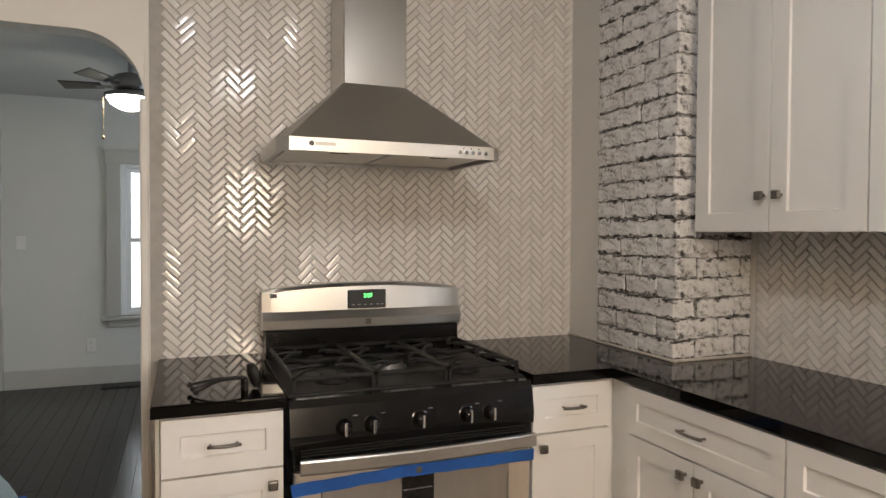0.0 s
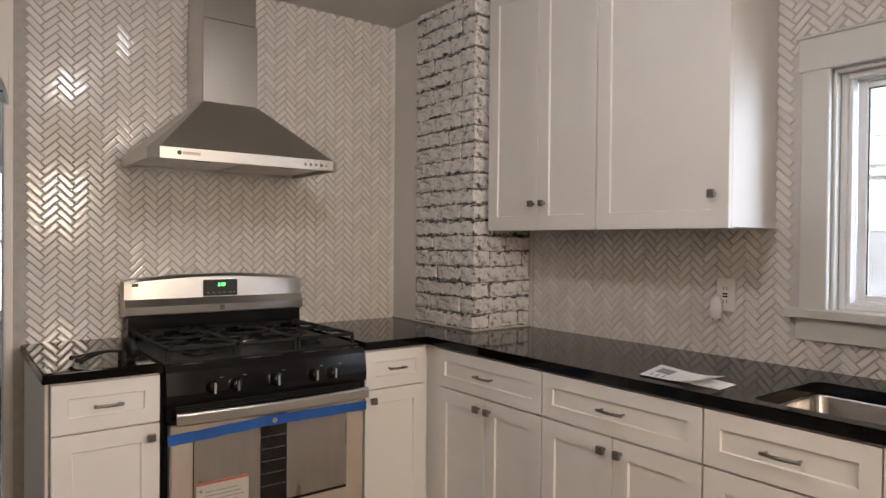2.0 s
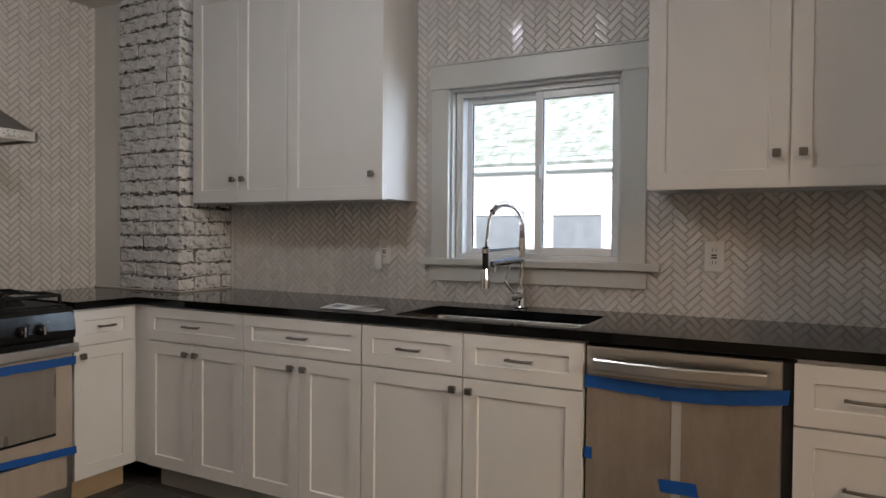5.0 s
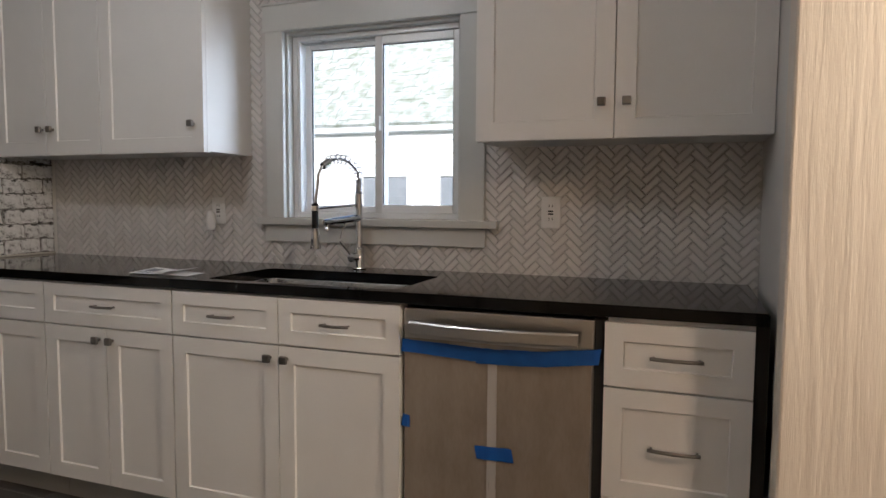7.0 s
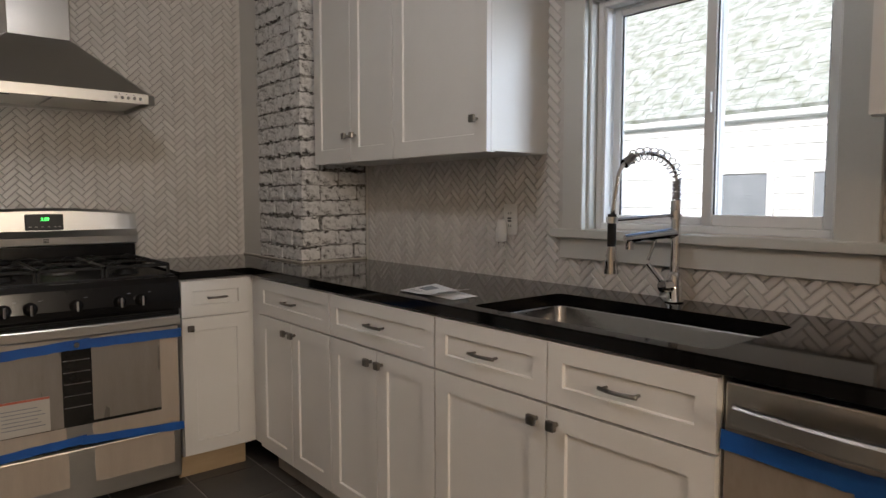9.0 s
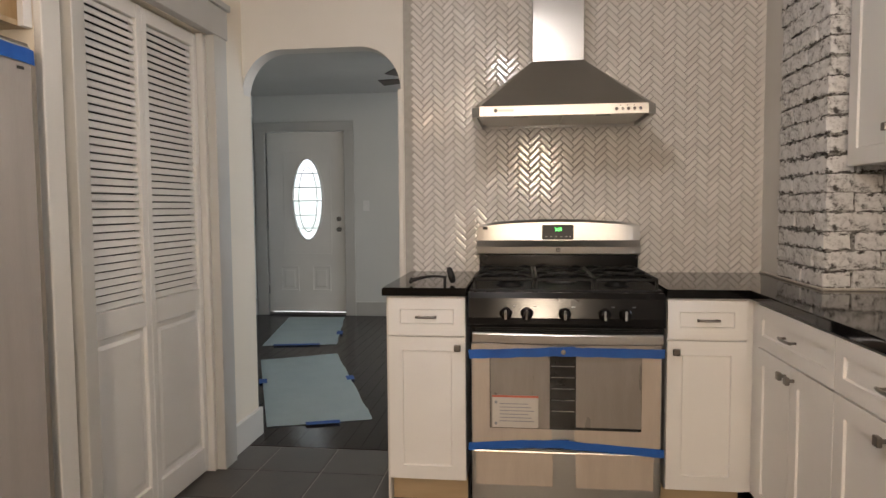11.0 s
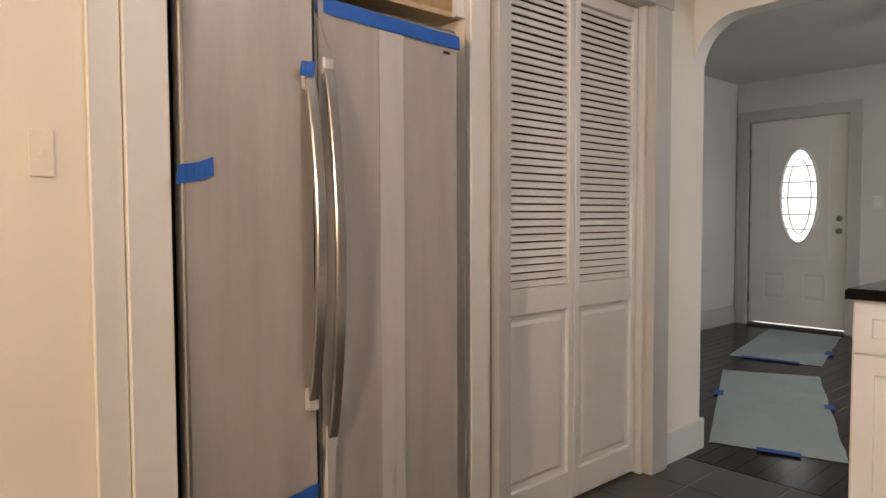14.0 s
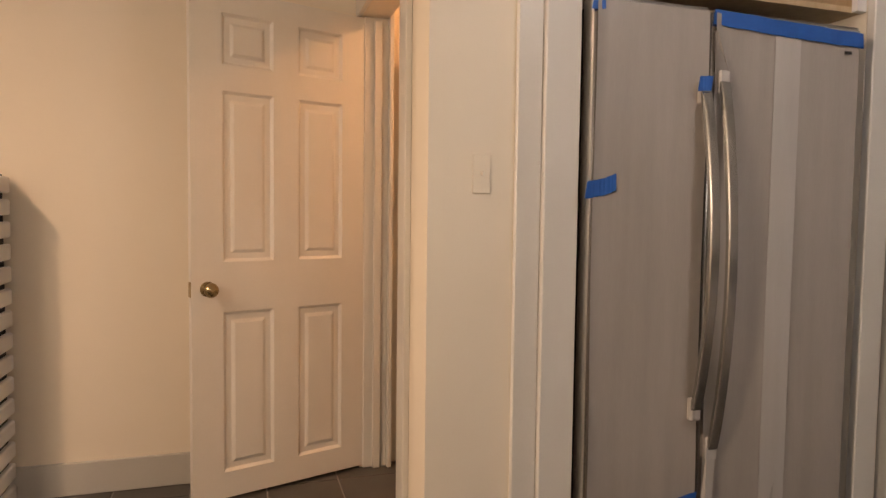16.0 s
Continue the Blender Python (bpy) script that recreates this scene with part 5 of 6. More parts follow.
for b in ((0, 0, 0, 0.035, 0.02, 0.50), (OW - 0.035, 0, 0, OW, 0.02, 0.50), (0.035, 0, 0.45, OW - 0.035, 0.02, 0.50), ):
    box(bm, *b, bevel=0.001)
part("face_frame", bm, M_CAB, ofc, "white face frame")

# ---- folding closet door ----
bif = thing("bifold_door", pose(-1.028, 1.445, 0.014, 0, 0, 90), "white louvred bifold closet door, closed", "closet door")
LEAF, LH = 0.433, 2.012
slat = None
for k in range(2):
    x = k * (LEAF + 0.003)
    bm = bmesh.new()
    s = 0.034
    sl = 0.030 if k == 0 else s
    for b in ((x, 0, 0, x + sl, 0.03, LH), (x + LEAF - s, 0, 0, x + LEAF, 0.03, LH), (x + sl, 0, 1.955, x + LEAF - s, 0.03, LH), (x + sl, 0, 0.765, x + LEAF - s, 0.03, 0.862), (x + sl, 0, 0, x + LEAF - s, 0.03, 0.115)):
        box(bm, *b, bevel=0.0025)
    leaf = part("leaf_frame", bm, M_DOORW, bif, "white painted leaf frame")
    bm = panelled(bmesh.new(), LEAF - s - sl, 0.65, 0.012, [(0.0, 0.0, LEAF - s - sl, 0.65)], sink=0.004, slope=0.003, raised=0.006)
    bmesh.ops.translate(bm, verts=bm.verts[:], vec=(x + sl, 0.022, 0.115))
    part("lower_panel", bm, M_DOORW, leaf, "white raised panel")
    n = 39
    for j in range(n):
        z = 0.862 + (1.955 - 0.862) * (j + 0.5) / n
        m = Matrix.Translation((x + sl, 0.015, z)) @ pose(0, 0, 0, 68, 0, 0)
        if j == 0:
            slat = part("slat", boxed(0, -0.0122, -0.0020, LEAF - s - sl, 0.0122, 0.0020, bevel=0.0010), M_DOORW, leaf, m=m)
        else:
            o = slat.copy()
            scene.collection.objects.link(o)
            o.parent = leaf
            o.matrix_basis = m
    # near-black sheet paints the closet's shade into the slat gaps
    part("slat_shade_sheet", boxed(x + sl, 0.034, 0.86, x + LEAF - s, 0.037, 1.96), M_DARK, leaf, "dark sheet that stands for the shade behind the slats")

# ---- hall door ----
hd = thing("door_1", pose(-2.224, -0.683, 0.014, 0, 0, 108.8), "white six-panel hall door, standing open", "door", kind="structure")
DW_, DH = 0.758, 2.016
cols = ((0.122, 0.332), (0.440, 0.645))
rowsz = ((0.105, 0.755), (0.955, 1.625), (1.725, 1.925))
bm = panelled(bmesh.new(), DW_, DH, 0.036, [(a, c, b, d) for a, b in cols for c, d in rowsz], sink=0.010, slope=0.012, raised=0.007)
part("leaf", bm, M_DOORW, hd, "white moulded six-panel leaf")
bm = lathe(bmesh.new(), [(0.030, 0), (0.030, 0.004), (0.012, 0.010), (0.011, 0.026), (0.024, 0.034), (0.029, 0.048), (0.025, 0.060), (0.010, 0.066)], 24, pose(0.062, -0.036, 0.850, 90, 0, 0))
part("door_knob", bm, M_BRASS, hd, "round antique brass knob", smooth=True)
bm = lathe(bmesh.new(), [(0.030, 0), (0.012, 0.010), (0.011, 0.026), (0.026, 0.036), (0.022, 0.056)], 20, pose(0.062, 0.0, 0.850, -90, 0, 0))
part("door_knob", bm, M_BRASS, hd, "round antique brass knob", smooth=True)
part("latch_plate", boxed(-0.004, -0.030, 0.82, 0.001, -0.006, 0.88, bevel=0.001), M_BRASS, hd)
for z in (0.20, 1.0, 1.80):
    part("hinge", rod((DW_ + 0.004, -0.038, z - 0.045), (DW_ + 0.004, -0.038, z + 0.045), 0.006, seg=10), M_BRASS, hd, "brass hinge")
inner = thing("door_2", pose(-2.43, 0.24, 0.014, 0, 0, 90), "warm white panelled closet door in the small room", "door", kind="structure")
part("leaf", panelled(bmesh.new(), 0.62, 1.86, 0.036, [(0.09, 0.15, 0.53, 0.85), (0.09, 1.0, 0.53, 1.75)], sink=0.009, slope=0.012, raised=0.006), M_DOORW, inner)

# ---- front door ----
fd = thing("door_3", pose(-2.507, 6.868, 0.040), "white front door with an oval leaded glass, closed", "door", kind="structure")
FDW, FDH = 0.924, 2.068
OC, OA, OB = (0.478, 1.300), 0.176, 0.466


def ellipse(a, b, n=40):
    return [(OC[0] + a * math.cos(2 * math.pi * k / n), OC[1] + b * math.sin(2 * math.pi * k / n)) for k in range(n)]


bm = bmesh.new()
o4 = [bm.verts.new((x, -0.044, z)) for x, z in ((0, 0), (FDW, 0), (FDW, FDH), (0, FDH))]
h4 = [bm.verts.new((x, -0.044, z)) for x, z in ellipse(OA, OB)]
es = [bm.edges.new((L[i], L[(i + 1) % len(L)])) for L in (o4, h4) for i in range(len(L))]
bmesh.ops.triangle_fill(bm, edges=es, use_beauty=True)
ret = bmesh.ops.extrude_face_region(bm, geom=bm.faces[:])
bmesh.ops.translate(bm, verts=[v for v in ret["geom"] if isinstance(v, bmesh.types.BMVert)], vec=(0, 0.044, 0))
leaf = part("leaf", bm, M_DOORW, fd, "white steel leaf")
for (xa, za, xb, zb) in ((0.14, 0.24, 0.36, 0.53), (0.52, 0.24, 0.74, 0.53)):
    bm = panelled(bmesh.new(), xb - xa, zb - za, 0.006, [(0.01, 0.01, xb - xa - 0.01, zb - za - 0.01)], sink=0.005, slope=0.012, raised=0.004)
    bmesh.ops.translate(bm, verts=bm.verts[:], vec=(xa, -0.044, za))
    part("panel", bm, M_DOORW, leaf, "embossed panel")
bm = bmesh.new()
for b in ((0.18, -0.048, 0.66, 0.76, -0.044, 0.675), (0.18, -0.048, 1.83, 0.76, -0.044, 1.845), (0.745, -0.048, 0.675, 0.76, -0.044, 1.83), (0.18, -0.048, 0.675, 0.195, -0.044, 1.83)):
    box(bm, *b, bevel=0.0015)
part("moulding", bm, M_DOORW, leaf, "thin raised moulding")
bm = bmesh.new()
A, B = ellipse(OA + 0.022, OB + 0.022), ellipse(OA - 0.004, OB - 0.004)
fa = [bm.verts.new((x, -0.050, z)) for x, z in A]
fb = [bm.verts.new((x, -0.056, z)) for x, z in B]
ba = [bm.verts.new((x, -0.044, z)) for x, z in A]
bb = [bm.verts.new((x, -0.030, z)) for x, z in B]
for k in range(40):
    j = (k + 1) % 40
    bm.faces.new((fa[k], fa[j], fb[j], fb[k]))
    bm.faces.new((fa[j], fa[k], ba[k], ba[j]))
    bm.faces.new((fb[k], fb[j], bb[j], bb[k]))
part("oval_frame", bm, M_DOORW, leaf, "white oval glazing frame", smooth=True)
bm = prism(bmesh.new(), ellipse(OA, OB), -0.026, -0.020)
gl = part("oval_glass", bm, M_FROST, leaf, "bright textured oval glass")
gl.visible_shadow = False
for z, hw in ((1.60, 0.13), (1.44, 0.165), (1.285, 0.178), (1.12, 0.165), (0.97, 0.13)):
    part("lead_line", rod((OC[0] - hw, -0.028, z), (OC[0] + hw, -0.028, z), 0.0045, seg=6), M_NICKEL, gl, "grey lead line")
bm = bmesh.new()
pts = ellipse(OA * 0.62, OB * 0.8)
tube(bm, [(x, -0.028, z) for x, z in pts + pts[:1]], 0.0045, 6)
part("lead_line", bm, M_NICKEL, gl, "oval lead line")
for z in (1.60, 1.285, 0.97):
    part("bevel_star", frustum(bmesh.new(), [(OC[0] - 0.045, -0.032), (OC[0], -0.030), (OC[0] + 0.045, -0.032)], z - 0.012, [(OC[0] - 0.01, -0.034), (OC[0], -0.030), (OC[0] + 0.01, -0.034)], z + 0.02), M_GLASS, gl)
for z in (0.955, 1.075):
    part("lock", lathe(bmesh.new(), [(0.028, 0), (0.028, 0.005), (0.012, 0.012), (0.024, 0.03), (0.022, 0.045), (0.008, 0.05)] if z < 1 else [(0.028, 0), (0.028, 0.012), (0.02, 0.018), (0.008, 0.018)], 20, pose(0.85, -0.044, z, 90, 0, 0)), M_NICKEL, fd, "satin nickel lock", smooth=True)
for z in (0.25, 1.0, 1.75):
    part("hinge", boxed(-0.012, -0.052, z - 0.05, 0.004, -0.040, z + 0.05, bevel=0.002), M_PEWTER, fd, "steel hinge")
jamb = trim("front_door_jamb", [(-2.525, 6.80, 0.0, -2.510, 6.95, 2.115), (-1.580, 6.80, 0, -1.565, 6.95, 2.115), (-2.525, 6.80, 2.112, -1.565, 6.95, 2.13)], M_TRIM, "grey painted front door jamb")

# ---- ceiling fan ----
fan = thing("ceiling_fan", pose(-0.350, 4.88, 2.53), "pewter ceiling fan with dark blades and a lit bowl", "ceiling fan")
part("canopy", lathe(bmesh.new(), [(0.02, -0.07), (0.055, -0.05), (0.065, -0.015), (0.065, 0.0)]), M_PEWTER, fan, smooth=True)
part("downrod", rod((0, 0, -0.16), (0, 0, -0.05), 0.014), M_PEWTER, fan)
part("motor", lathe(bmesh.new(), [(0.05, -0.275), (0.105, -0.262), (0.115, -0.22), (0.095, -0.175), (0.03, -0.15)]), M_PEWTER, fan, smooth=True)
part("light_ring", lathe(bmesh.new(), [(0.10, -0.318), (0.150, -0.312), (0.152, -0.292), (0.09, -0.272)]), M_PEWTER, fan, smooth=True)
part("glass_bowl", lathe(bmesh.new(), [(0.02, -0.392), (0.07, -0.380), (0.115, -0.352), (0.138, -0.318), (0.138, -0.312)]), M_GLOBE, fan, "lit frosted glass bowl", smooth=True)
for k in range(5):
    a = 20 + 72 * k
    m = pose(0, 0, -0.235, 0, 0, a) @ pose(0, 0, 0, 13, 0, 0)
    b = boxed(0.17, -0.055, -0.004, 0.42, 0.055, 0.004, bevel=0.003)
    for v in b.verts:
        if v.co.x < 0.25:
            v.co.y *= 0.72
        if v.co.x > 0.38:
            v.co.y *= 1.05
    bl = part("blade", b, M_FANBLADE, fan, "dark wood blade", m=m)
    part("blade_iron", boxed(0.09, -0.018, -0.008, 0.21, 0.018, -0.003, bevel=0.002), M_PEWTER, bl)
for x, z in ((-0.155, -0.57), (0.150, -0.59)):
    bm = rod((x, 0.0, z), (x, 0.0, -0.30), 0.0022, seg=6)
    ball(bm, (x, 0, z), 0.011, 10)
    part("pull_chain", bm, M_BRASS, fan, "brass pull chain")

# ---- ceiling lamps ----


def flush_lamp(x, y, r, label):
    f = thing("ceiling_lamp", pose(x, y, CEIL), label, "lamp", "round ceiling lamps")
    part("trim_ring", lathe(bmesh.new(), [(r + 0.01, -0.052), (r + 0.03, -0.045), (r + 0.035, 0.0), (r, 0.0)]), M_PLASTIC, f, "white trim ring", smooth=True)
    part("diffuser", lathe(bmesh.new(), [(r * 0.5, -0.062), (r + 0.008, -0.052), (r + 0.008, -0.03)]), M_DIFF, f, "lit diffuser", smooth=True)


flush_lamp(0.30, 0.70, 0.085, "white round flush ceiling lamp, lit")
flush_lamp(-0.75, -2.2, 0.12, "white round hall ceiling lamp, lit")
# the back one is added out of view; its diffuser only gives fill
flush_lamp(0.4, -3.2, 0.12, "unseen round back ceiling lamp, added as glowing fill")

# ---- post at the counter end ----
post = tagged(part("wood_post", boxed(1.02, -1.385, 0, 1.12, -1.130, CEIL + 0.002, bevel=0.006, seg=2), M_POSTW), "rough pale painted wooden post at the partition end", "post")

# ---- wall plates ----


def plate(name, m, label, kind, mat=None):
    mat = mat or M_PLASTIC
    p = thing(name, m, label, "outlet" if kind != "switch" else "light switch")
    part("cover", boxed(-0.036, -0.006, -0.059, 0.036, 0, 0.059, bevel=0.003, seg=2), mat, p, "smooth cover plate")
    if kind == "gfci":
        part("face", boxed(-0.017, -0.0085, -0.034, 0.017, -0.006, 0.034, bevel=0.001), M_PLASTIC, p)
        for z in (0.024, -0.024):
            for x in (-0.006, 0.006):
                part("slot", boxed(x - 0.0012, -0.0092, z - 0.005, x + 0.0012, -0.0084, z + 0.005), M_SLOT, p)
        part("test_button", boxed(-0.010, -0.0105, 0.001, 0.010, -0.0085, 0.007, bevel=0.001), M_SLOT, p, "black test button")
        part("reset_button", boxed(-0.010, -0.0105, -0.009, 0.010, -0.0085, -0.003, bevel=0.001), M_SLOT, p, "black reset button")
    elif kind == "duplex":
        for z in (0.02, -0.02):
            f = part("socket", rod((0, -0.0055, z), (0, -0.009, z), 0.016, seg=20), M_PLASTIC, p)
            for x in (-0.006, 0.006):
                part("slot", boxed(x - 0.0012, -0.0098, z - 0.004, x + 0.0012, -0.0088, z + 0.006), M_SLOT, f)
    else:
        part("toggle", boxed(-0.005, -0.018, -0.006, 0.005, -0.006, 0.006, bevel=0.002), mat, p, "small toggle")
        for z in (0.03, -0.03):
            part("screw", rod((0, -0.006, z), (0, -0.0068, z), 0.003, seg=8), mat, p)
    return p


plate("outlet", pose(1.9165, -0.463, 1.150, 0, 0, -90), "white outlet with black test buttons on the tile", "gfci")
plate("outlet", pose(1.9165, 1.030, 1.140, 0, 0, -90), "white outlet on the tile with a plug-in freshener", "gfci")
plate("light_switch", pose(-0.999, 0.064, 1.270, 0, 0, 90) @ Matrix.Diagonal((0.64, 0.7, 0.82, 1)), "cream toggle light switch on the cream wall", "switch", M_CREAM)
plate("light_switch", pose(-1.330, 6.799, 1.262), "white light switch beside the front door", "switch")
plate("outlet", pose(-0.80, 6.799, 0.35), "white wall outlet under the front window", "duplex")
af = thing("air_freshener", pose(1.906, 1.040, 1.098, 0, 0, -90), "white plug-in air freshener in the outlet", "air freshener")
part("shell", lathe(bmesh.new(), [(0.010, -0.045), (0.019, -0.04), (0.022, -0.01), (0.018, 0.03), (0.010, 0.042)], 20, pose(-0.01, -0.022, 0)), M_PLASTIC, af, smooth=True)
part("bottle", lathe(bmesh.new(), [(0.010, -0.065), (0.013, -0.06), (0.012, -0.04)], 16, pose(-0.01, -0.022, 0)), M_GLASS, af, smooth=True)

# ---- paper on the counter ----


def leaf_of_paper(pts, z, curl):
    """A thin sheet over a four-cornered outline, its last edge lifted by curl."""
    bm = bmesh.new()
    a, b, c, d = [Vector((x, y, 0)) for x, y in pts]
    n, k = 8, 4
    for lift in (0.0, 0.0007):
        g = []
        for i in range(n + 1):
            u = i / n
            g.append([bm.verts.new(a.lerp(d, u).lerp(b.lerp(c, u), j / k) + Vector((0, 0, z + lift + curl * max(0, u - 0.45) ** 2))) for j in range(k + 1)])
        for i in range(n):
            for j in range(k):
                bm.faces.new((g[i][j], g[i][j + 1], g[i + 1][j + 1], g[i + 1][j]))
    return bm


pp = thing("paper_leaflet", pose(1.43, 0.86, COUNTER), "folded white printed leaflet on the worktop", "paper")
part("under_sheet", leaf_of_paper([(-0.048, 0.04), (0.090, 0.09), (0.052, -0.112), (-0.058, -0.122)], 0.001, 0.0), M_PAPER, pp, "white back page")
part("sheet", leaf_of_paper([(-0.064, 0.140), (0.135, 0.198), (0.050, -0.080), (-0.068, -0.075)], 0.003, 0.06), M_PAPER, pp, "white front page")
part("printed_picture", leaf_of_paper([(0.010, 0.135), (0.078, 0.152), (0.062, 0.090), (-0.006, 0.074)], 0.0045, 0.0), M_INK, pp, "grey printed picture")
for k in range(3):
    part("text_bar", leaf_of_paper([(-0.05, 0.115 - 0.022 * k), (-0.02, 0.123 - 0.022 * k), (-0.02, 0.118 - 0.022 * k), (-0.05, 0.110 - 0.022 * k)], 0.0045, 0.0), M_INK, pp)

# ---- small black bracket by the range ----
br = thing("black_bracket", pose(0.105, 2.165, COUNTER, 0, 0, 8), "small black three-pronged metal bracket on the granite", "bracket")
part("disc", lathe(bmesh.new(), [(0.02, 0), (0.034, 0.004), (0.036, 0.018), (0.028, 0.026), (0.01, 0.028)], 20, pose(0.025, 0, 0.036, 0, 75, 0)), M_RUBBER, br, smooth=True)
for k, dy in enumerate((-0.045, 0.0, 0.05)):
    pts = [(0.02 - 0.15 * s, dy * s + 0.012 * math.sin(4 * s + k), 0.030 - 0.012 * s + 0.010 * math.sin(3.1 * s)) for s in [i / 12 for i in range(13)]]
    bm = tube(bmesh.new(), pts, 0.0038, 8)
    ball(bm, pts[-1], 0.008, 10)
    part("prong", bm, M_RUBBER, br, "bent black prong", smooth=True)
for y in (-0.02, 0.02):
    part("foot", rod((0.012, y, 0), (0.012, y, 0.03), 0.006, seg=10), M_RUBBER, br)

# ---- foam sheets on the front room floor ----


def foam(corners, label, tapes):
    """A thin creased sheet between four floor corners, given from the near left round."""
    f = thing("foam_sheet", pose(*corners[0], 0.001), label, "floor mat", "pale floor protection sheets")
    bl, br, tr, tl = [Vector((*c, 0)) - Vector((*corners[0], 0)) for c in corners]
    at = lambda s, t: bl.lerp(br, s).lerp(tl.lerp(tr, s), t)
    bm = bmesh.new()
    n, k = 14, 30
    rr = random.Random(int(br.x * 1000))
    gv = []
    for j in range(k + 1):
        wob = 0.004 * math.sin(j * 0.7) + rr.uniform(-0.0015, 0.0015)
        row = []
        for i in range(n + 1):
            p = at(i / n, j / k)
            p.x += wob if i == n else 0
            p.z = (0.007 if j % 6 == 3 else 0.002) + 0.002 * rr.random()
            row.append(bm.verts.new(p))
        gv.append(row)
    for j in range(k):
        for i in range(n):
            bm.faces.new((gv[j][i], gv[j][i + 1], gv[j + 1][i + 1], gv[j + 1][i]))
    bmesh.ops.solidify(bm, geom=bm.faces[:], thickness=-0.0015)
    part("sheet", bm, M_FOAM, f, "pale blue foam sheet")
    for s, t, ds, dt in tapes:
        c = [at(s, t), at(s + ds, t), at(s + ds, t + dt), at(s, t + dt)]
        bm = bmesh.new()
        lo = [bm.verts.new((p.x, p.y, 0.0085)) for p in c]
        hi = [bm.verts.new((p.x, p.y, 0.0095)) for p in c]
        bm.faces.new(hi)
        bm.faces.new(lo[::-1])
        for q in range(4):
            bm.faces.new((lo[q], lo[(q + 1) % 4], hi[(q + 1) % 4], hi[q]))
        part("tape", bm, M_TAPE, f, "blue painter's tape")
    return f


foam([(-0.998, 2.945), (-0.430, 3.14), (-1.130, 4.83), (-1.687, 4.535)], "pale blue foam sheet taped to the dark floor", [(0.36, -0.02, 0.32, 0.03), (-0.04, 0.55, 0.09, 0.07), (0.95, 0.50, 0.09, 0.06)])
foam([(-1.893, 5.07), (-1.235, 5.19), (-1.565, 6.66), (-2.20, 6.61)], "pale blue foam sheet by the front door", [(0.15, -0.02, 0.62, 0.04), (0.95, 0.3, 0.09, 0.12)])

# ---- floor register, rack ----
tagged(part("floor_register", boxed(-0.70, 6.55, 0.0, -0.40, 6.65, 0.006, bevel=0.002), M_IRON), "dark metal floor vent under the window", "floor vent")
rack = thing("slatted_rack", pose(-2.45, -1.690, 0), "white slatted rack standing against the hall wall", "rack")
for k in range(15):
    part("slat", boxed(0.0, 0.0, 0.012 + 0.087 * k, 0.26, 0.345, 0.075 + 0.087 * k, bevel=0.006), M_PLASTIC, rack)
# inner block coloured near-black so the slots look shaded
part("core", boxed(0.02, 0.02, 0.0, 0.24, 0.325, 1.30), M_DARK, rack, "dark core that stands for the shade between the slats")

# ---- chimney bricks ----
chim = thing("brick_chimney", pose(0, 0, 0), "whitewashed brick chimney with dark weathered joints", "chimney", kind="structure")
part("core", boxed(1.5750, 2.0640, COUNTER, 1.9295, 2.5275, CEIL + 0.02), M_MORTAR, chim, "smeared dark mortar core")
COURSE = 0.0722
BRICKS = {}


def brick_mesh(lx, ly, seed):
    key = (round(lx, 2), round(ly, 2), seed)
    if key not in BRICKS:
        bm = bmesh.new()
        bmesh.ops.create_cube(bm, size=1.0)
        bmesh.ops.subdivide_edges(bm, edges=bm.edges[:], cuts=3, use_grid_fill=True)
        h = COURSE - 0.0040
        for v in bm.verts:
            v.co = Vector((v.co.x * lx, v.co.y * ly, v.co.z * h))
            q = v.co * 34 + Vector((seed * 7.1, seed * 3.3, lx * 50))
            edge = sum(abs(abs(a) - b / 2) < 1e-4 for a, b in zip(v.co, (lx, ly, h)))
            d = noise.noise_vector(q) * 0.0062
            v.co += d - v.co.normalized() * (0.003 if edge > 1 else 0.0) * (1 + noise.noise(q * 2))
        BRICKS[key] = mesh_of("brick", bm, M_BRICK)
    return BRICKS[key]


BX, BY = 1.563, 2.052
rb = random.Random(11)


def put_brick(x0, y0, x1, y1, z):
    lx, ly = x1 - x0 - 0.0060, y1 - y0 - 0.0060
    ob = new("brick", brick_mesh(lx, ly, rb.randrange(4)))
    ob.parent = chim
    ob.matrix_basis = pose((x0 + x1) / 2 + rb.uniform(-0.004, 0.004), (y0 + y1) / 2 + rb.uniform(-0.004, 0.004), z + rb.uniform(-0.003, 0.003), rb.uniform(-1.6, 1.6), rb.uniform(-1.6, 1.6), rb.uniform(-1.0, 1.0))


for k in range(22):
    z = COUNTER + 0.008 + COURSE * (k + 0.5)
    d = 0.09
    if k % 2:
        e = rb.uniform(-0.03, 0.03)
        ys = [BY, BY + 0.105, BY + 0.31 + e, 2.528]
        xs = [BX + 0.205, 1.928]
        put_brick(BX, BY, BX + 0.205, ys[1], z)
    else:
        e = rb.uniform(-0.025, 0.025)
        ys = [BY, BY + 0.205 + e, BY + 0.39 + e, 2.528]
        xs = [BX + 0.105, BX + 0.29 - e, 1.928]
        put_brick(BX, BY, BX + 0.105, ys[1], z)
    for a, b in zip(ys[1:], ys[2:]):
        put_brick(BX, a, BX + d, b, z)
    for a, b in zip(xs, xs[1:]):
        put_brick(a, BY, b, BY + d, z)
bm = bmesh.new()
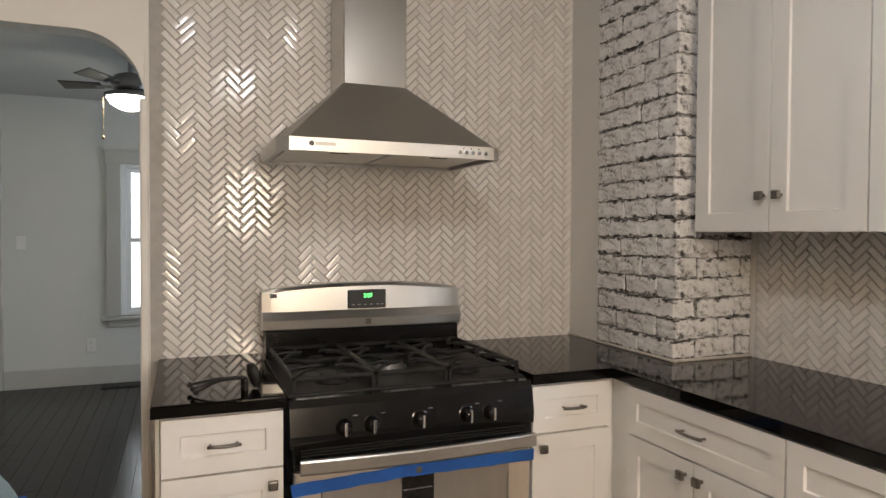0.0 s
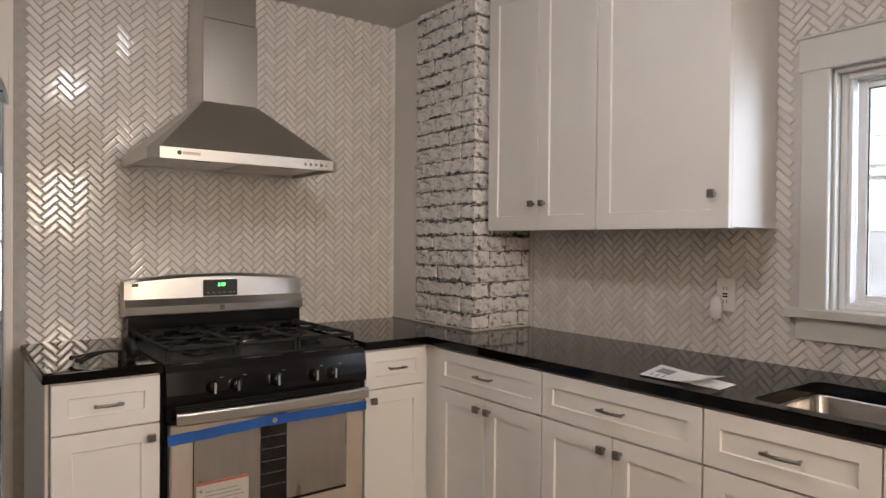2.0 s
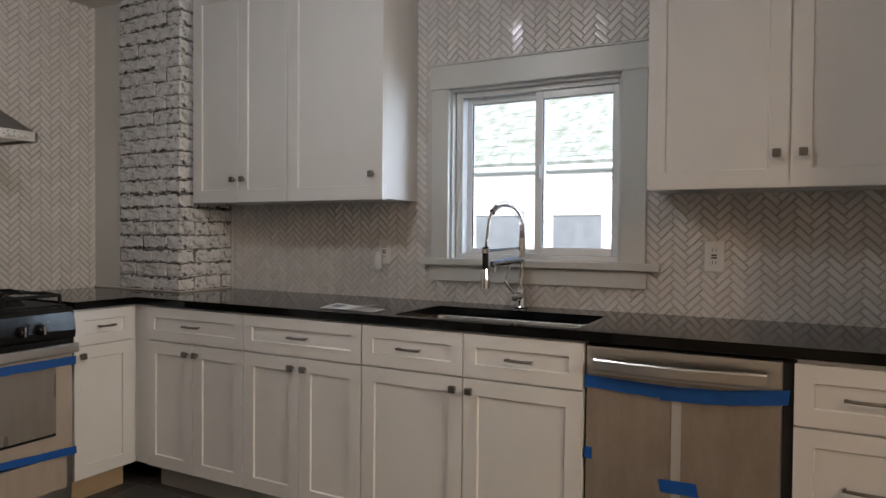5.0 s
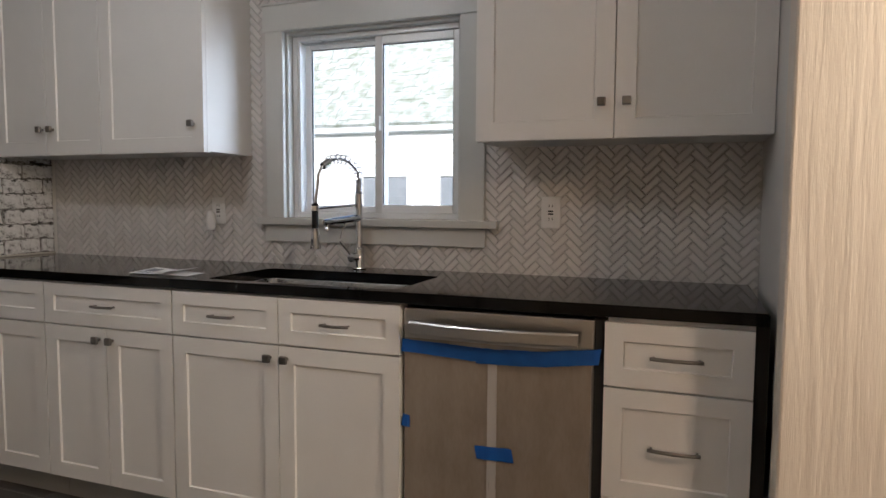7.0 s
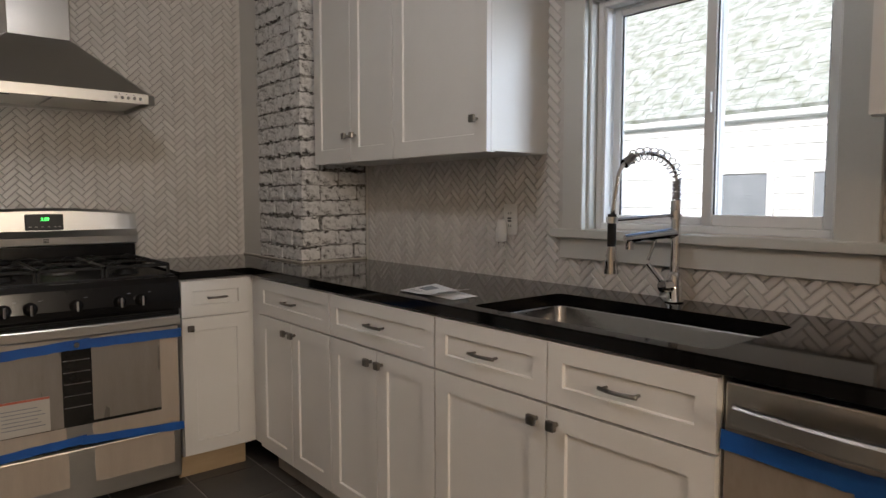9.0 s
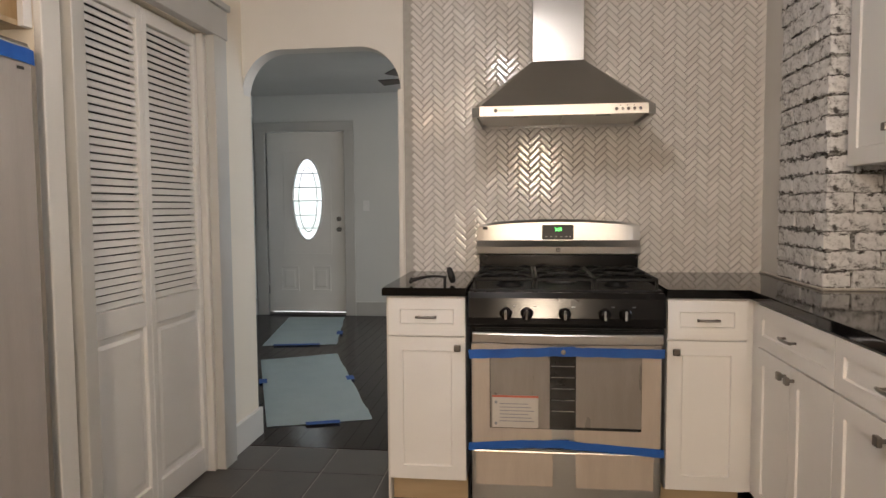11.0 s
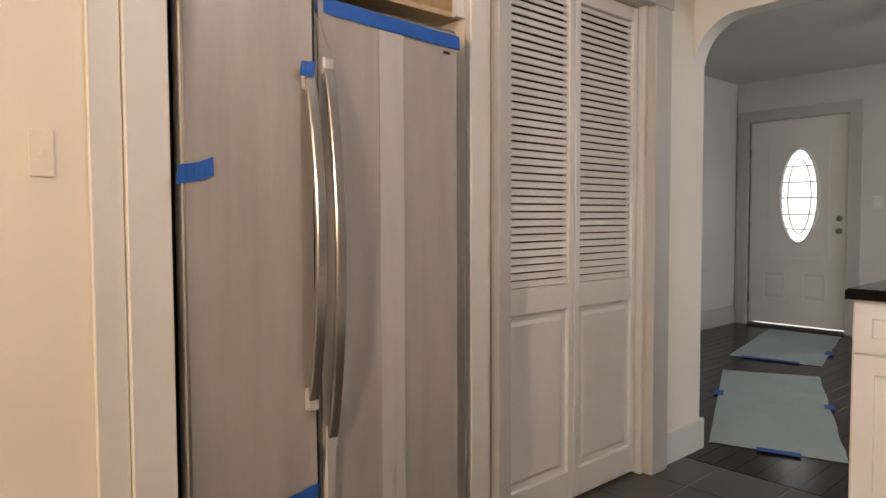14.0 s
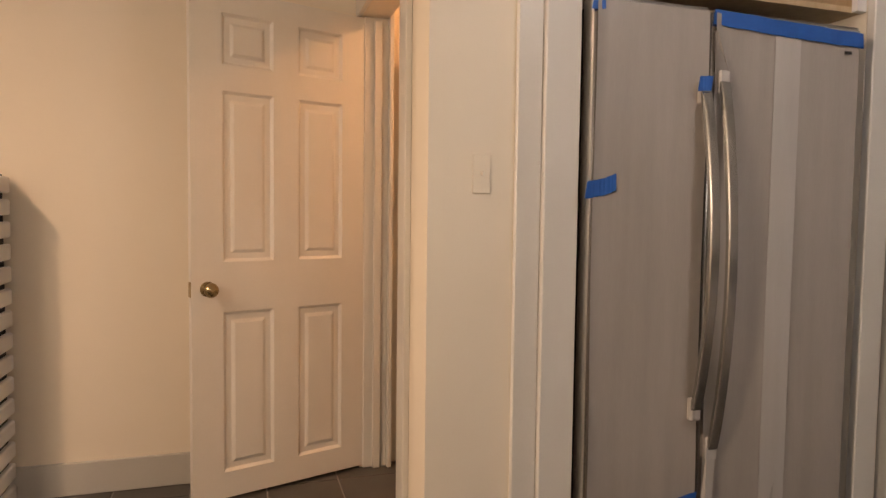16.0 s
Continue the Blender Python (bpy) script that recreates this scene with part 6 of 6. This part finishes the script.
tube(bm, [(BX + 0.012, 2.74 - 0.025 * k, COUNTER + 0.004) for k in range(9)] + [(BX - 0.001, 2.52 - 0.03 * k, COUNTER + 0.005) for k in range(17)] + [(BX - 0.002 + 0.04 * k, BY - 0.002, COUNTER + 0.005) for k in range(10)], 0.006, 6)
part("caulk", bm, M_BEAD, chim, "rough caulk bead at the foot", smooth=True)

# ---- floor tiles ----
fk = bpy.data.objects["floor_kitchen"]
tile_me = mesh_of("floor_tile", boxed(-0.1495, -0.1495, -0.008, 0.1495, 0.1495, 0.0, bevel=0.002), M_SLATE)
far = []
for i in range(-7, 10):
    for j in range(0, 24):
        x, y = -0.805 + 0.305 * (i + 0.5), 2.662 - 0.305 * (j + 0.5)
        if x > 2.0 or x < -2.6:
            continue
        if y > -1.3:
            o = new("floor_tile", tile_me)
            o.parent = fk
            o.matrix_basis = pose(x, y, 0.0, 0, 0, 90 * ((i * 7 + j * 3) % 4))
        else:
            far.append((x, y))
bm = bmesh.new()
for x, y in far:
    box(bm, x - 0.1495, y - 0.1495, -0.008, x + 0.1495, y + 0.1495, 0.0)
tagged(part("floor_tiles_rest", bm, M_SLATE, fk), kind="stuff")

# ---- front room planks ----
ff = bpy.data.objects["floor_front_room"]
rp = random.Random(5)
PL = {}
x = -2.64
while x < 3.4:
    y = 2.674
    first = True
    while y < 6.9:
        ln = rp.choice((0.6, 0.9, 1.2, 1.5)) if first else rp.choice((1.2, 1.5, 1.8))
        ln = min(ln, 6.93 - y)
        if 6.93 - (y + ln) < 0.25:
            ln = 6.93 - y
        first = False
        key = round(ln, 2)
        if key not in PL:
            PL[key] = mesh_of("plank", boxed(0, 0, -0.006, 0.0885, key - 0.0015, 0.0, bevel=0.0012), M_FLOORW)
        o = new("plank", PL[key])
        o.parent = ff
        o.location = (x, y, 0)
        y += ln
    x += 0.09

# ---- herringbone wall tiles ----
TW = 0.02505
S2 = math.sqrt(0.5)


def herringbone(u0, u1, z0, z1, origin, keep):
    """Centres and turns of the 1 by 3 tiles of a herringbone, in a wall's own (u, z)."""
    out = []
    n = int((u1 - u0 + z1 - z0) / TW) + 20
    for a in range(-n, n):
        for b in range(-n // 3, n // 3):
            for horizontal in (True, False):
                cx, cy = (1.5, 0.5) if horizontal else (3.5, -0.5)
                X, Y = (cx + a + 3 * b) * TW, (cy + a - 3 * b) * TW
                u, z = origin[0] + (X - Y) * S2, origin[1] + (X + Y) * S2
                if u0 <= u <= u1 and z0 <= z <= z1 and keep(u, z):
                    out.append((u, z, 45 if horizontal else -45))
    return out


def tile_bm(bm, m):
    L, W_, h = TW * 3 / 2 - 0.0013, TW / 2 - 0.0013, 0.0062
    def ring(d, y):
        return [bm.verts.new(m @ Vector((x, y, z))) for x, z in ((-L + d, -W_ + d), (L - d, -W_ + d), (L - d, W_ - d), (-L + d, W_ - d))]
    rings = [ring(0, 0.0), ring(0.0004, -h * 0.55), ring(0.0026, -h * 0.93), ring(0.0065, -h)]
    for p, q in zip(rings, rings[1:]):
        for k in range(4):
            bm.faces.new((p[k], p[(k + 1) % 4], q[(k + 1) % 4], q[k]))
    bm.faces.new(rings[-1])
    return bm


one = mesh_of("wall_tile", tile_bm(bmesh.new(), Matrix()), M_TILE)


def tiled(name, m, spots, near, label):
    """Lay tiles on a wall whose own x runs along it, z up, -y towards the room."""
    base = thing(name, m, label, "wall tile", kind="structure")
    rest = bmesh.new()
    count = 0
    rt = random.Random(3)
    for u, z, turn in spots:
        t = pose(u, 0, z, rt.uniform(-0.3, 0.3), turn, rt.uniform(-0.3, 0.3))
        if near(u, z) and count < 300:
            o = new("wall_tile", one)
            o.parent = base
            o.matrix_basis = t
            count += 1
        else:
            tile_bm(rest, t)
    if len(rest.verts):
        tagged(part("wall_tiles_rest", rest, M_TILE, base), kind="stuff")
    return base


n_spots = herringbone(-0.122, 1.60, 0.885, CEIL + 0.01, (-0.075 - 0.0265, 0.914), lambda u, z: True)
n_spots += [s for s in herringbone(-0.122, -0.09, 0.02, 0.90, (-0.075 - 0.0265, 0.914), lambda u, z: True)]
nb_ = tiled("tile_wall_north", pose(0, WALL_N + 0.0035, 0), n_spots, lambda u, z: 0.0 < u < 0.75 and 1.18 < z < 1.62, "glossy white herringbone tile on the range wall")
part("grout_bed", boxed(-0.1535, 0.0, 0.0, 1.56, 0.0010, CEIL), M_GROUT, nb_, "grey grout bed")
keep_e = lambda u, z: not (1.22 < u < 2.23 and 1.03 < z < 1.99) and not (u < 0.0 and z > 1.02) and not (z > 1.45 and (u < 1.12 or u > 2.30))
e_spots = herringbone(-0.02, 3.20, 0.875, CEIL + 0.01, (0.0, 0.914), keep_e)
eb = tiled("tile_wall_east", pose(WALL_E + 0.0035, 2.02, 0, 0, 0, -90), e_spots, lambda u, z: 2.2 < u < 3.2 and 0.9 < z < 1.3, "white herringbone tile on the sink wall")
part("grout_bed", boxed(-0.02, 0.0, 0.90, 3.21, 0.0010, 1.10), M_GROUTE, eb, "grey grout bed")
part("grout_bed", boxed(-0.02, 0.0, 1.10, 1.30, 0.0010, 1.95), M_GROUTE, eb, "grey grout bed")
part("grout_bed", boxed(2.20, 0.0, 1.10, 3.21, 0.0010, 1.95), M_GROUTE, eb, "grey grout bed")
part("grout_bed", boxed(1.10, 0.0, 1.95, 2.35, 0.0010, CEIL), M_GROUTE, eb, "grey grout bed")
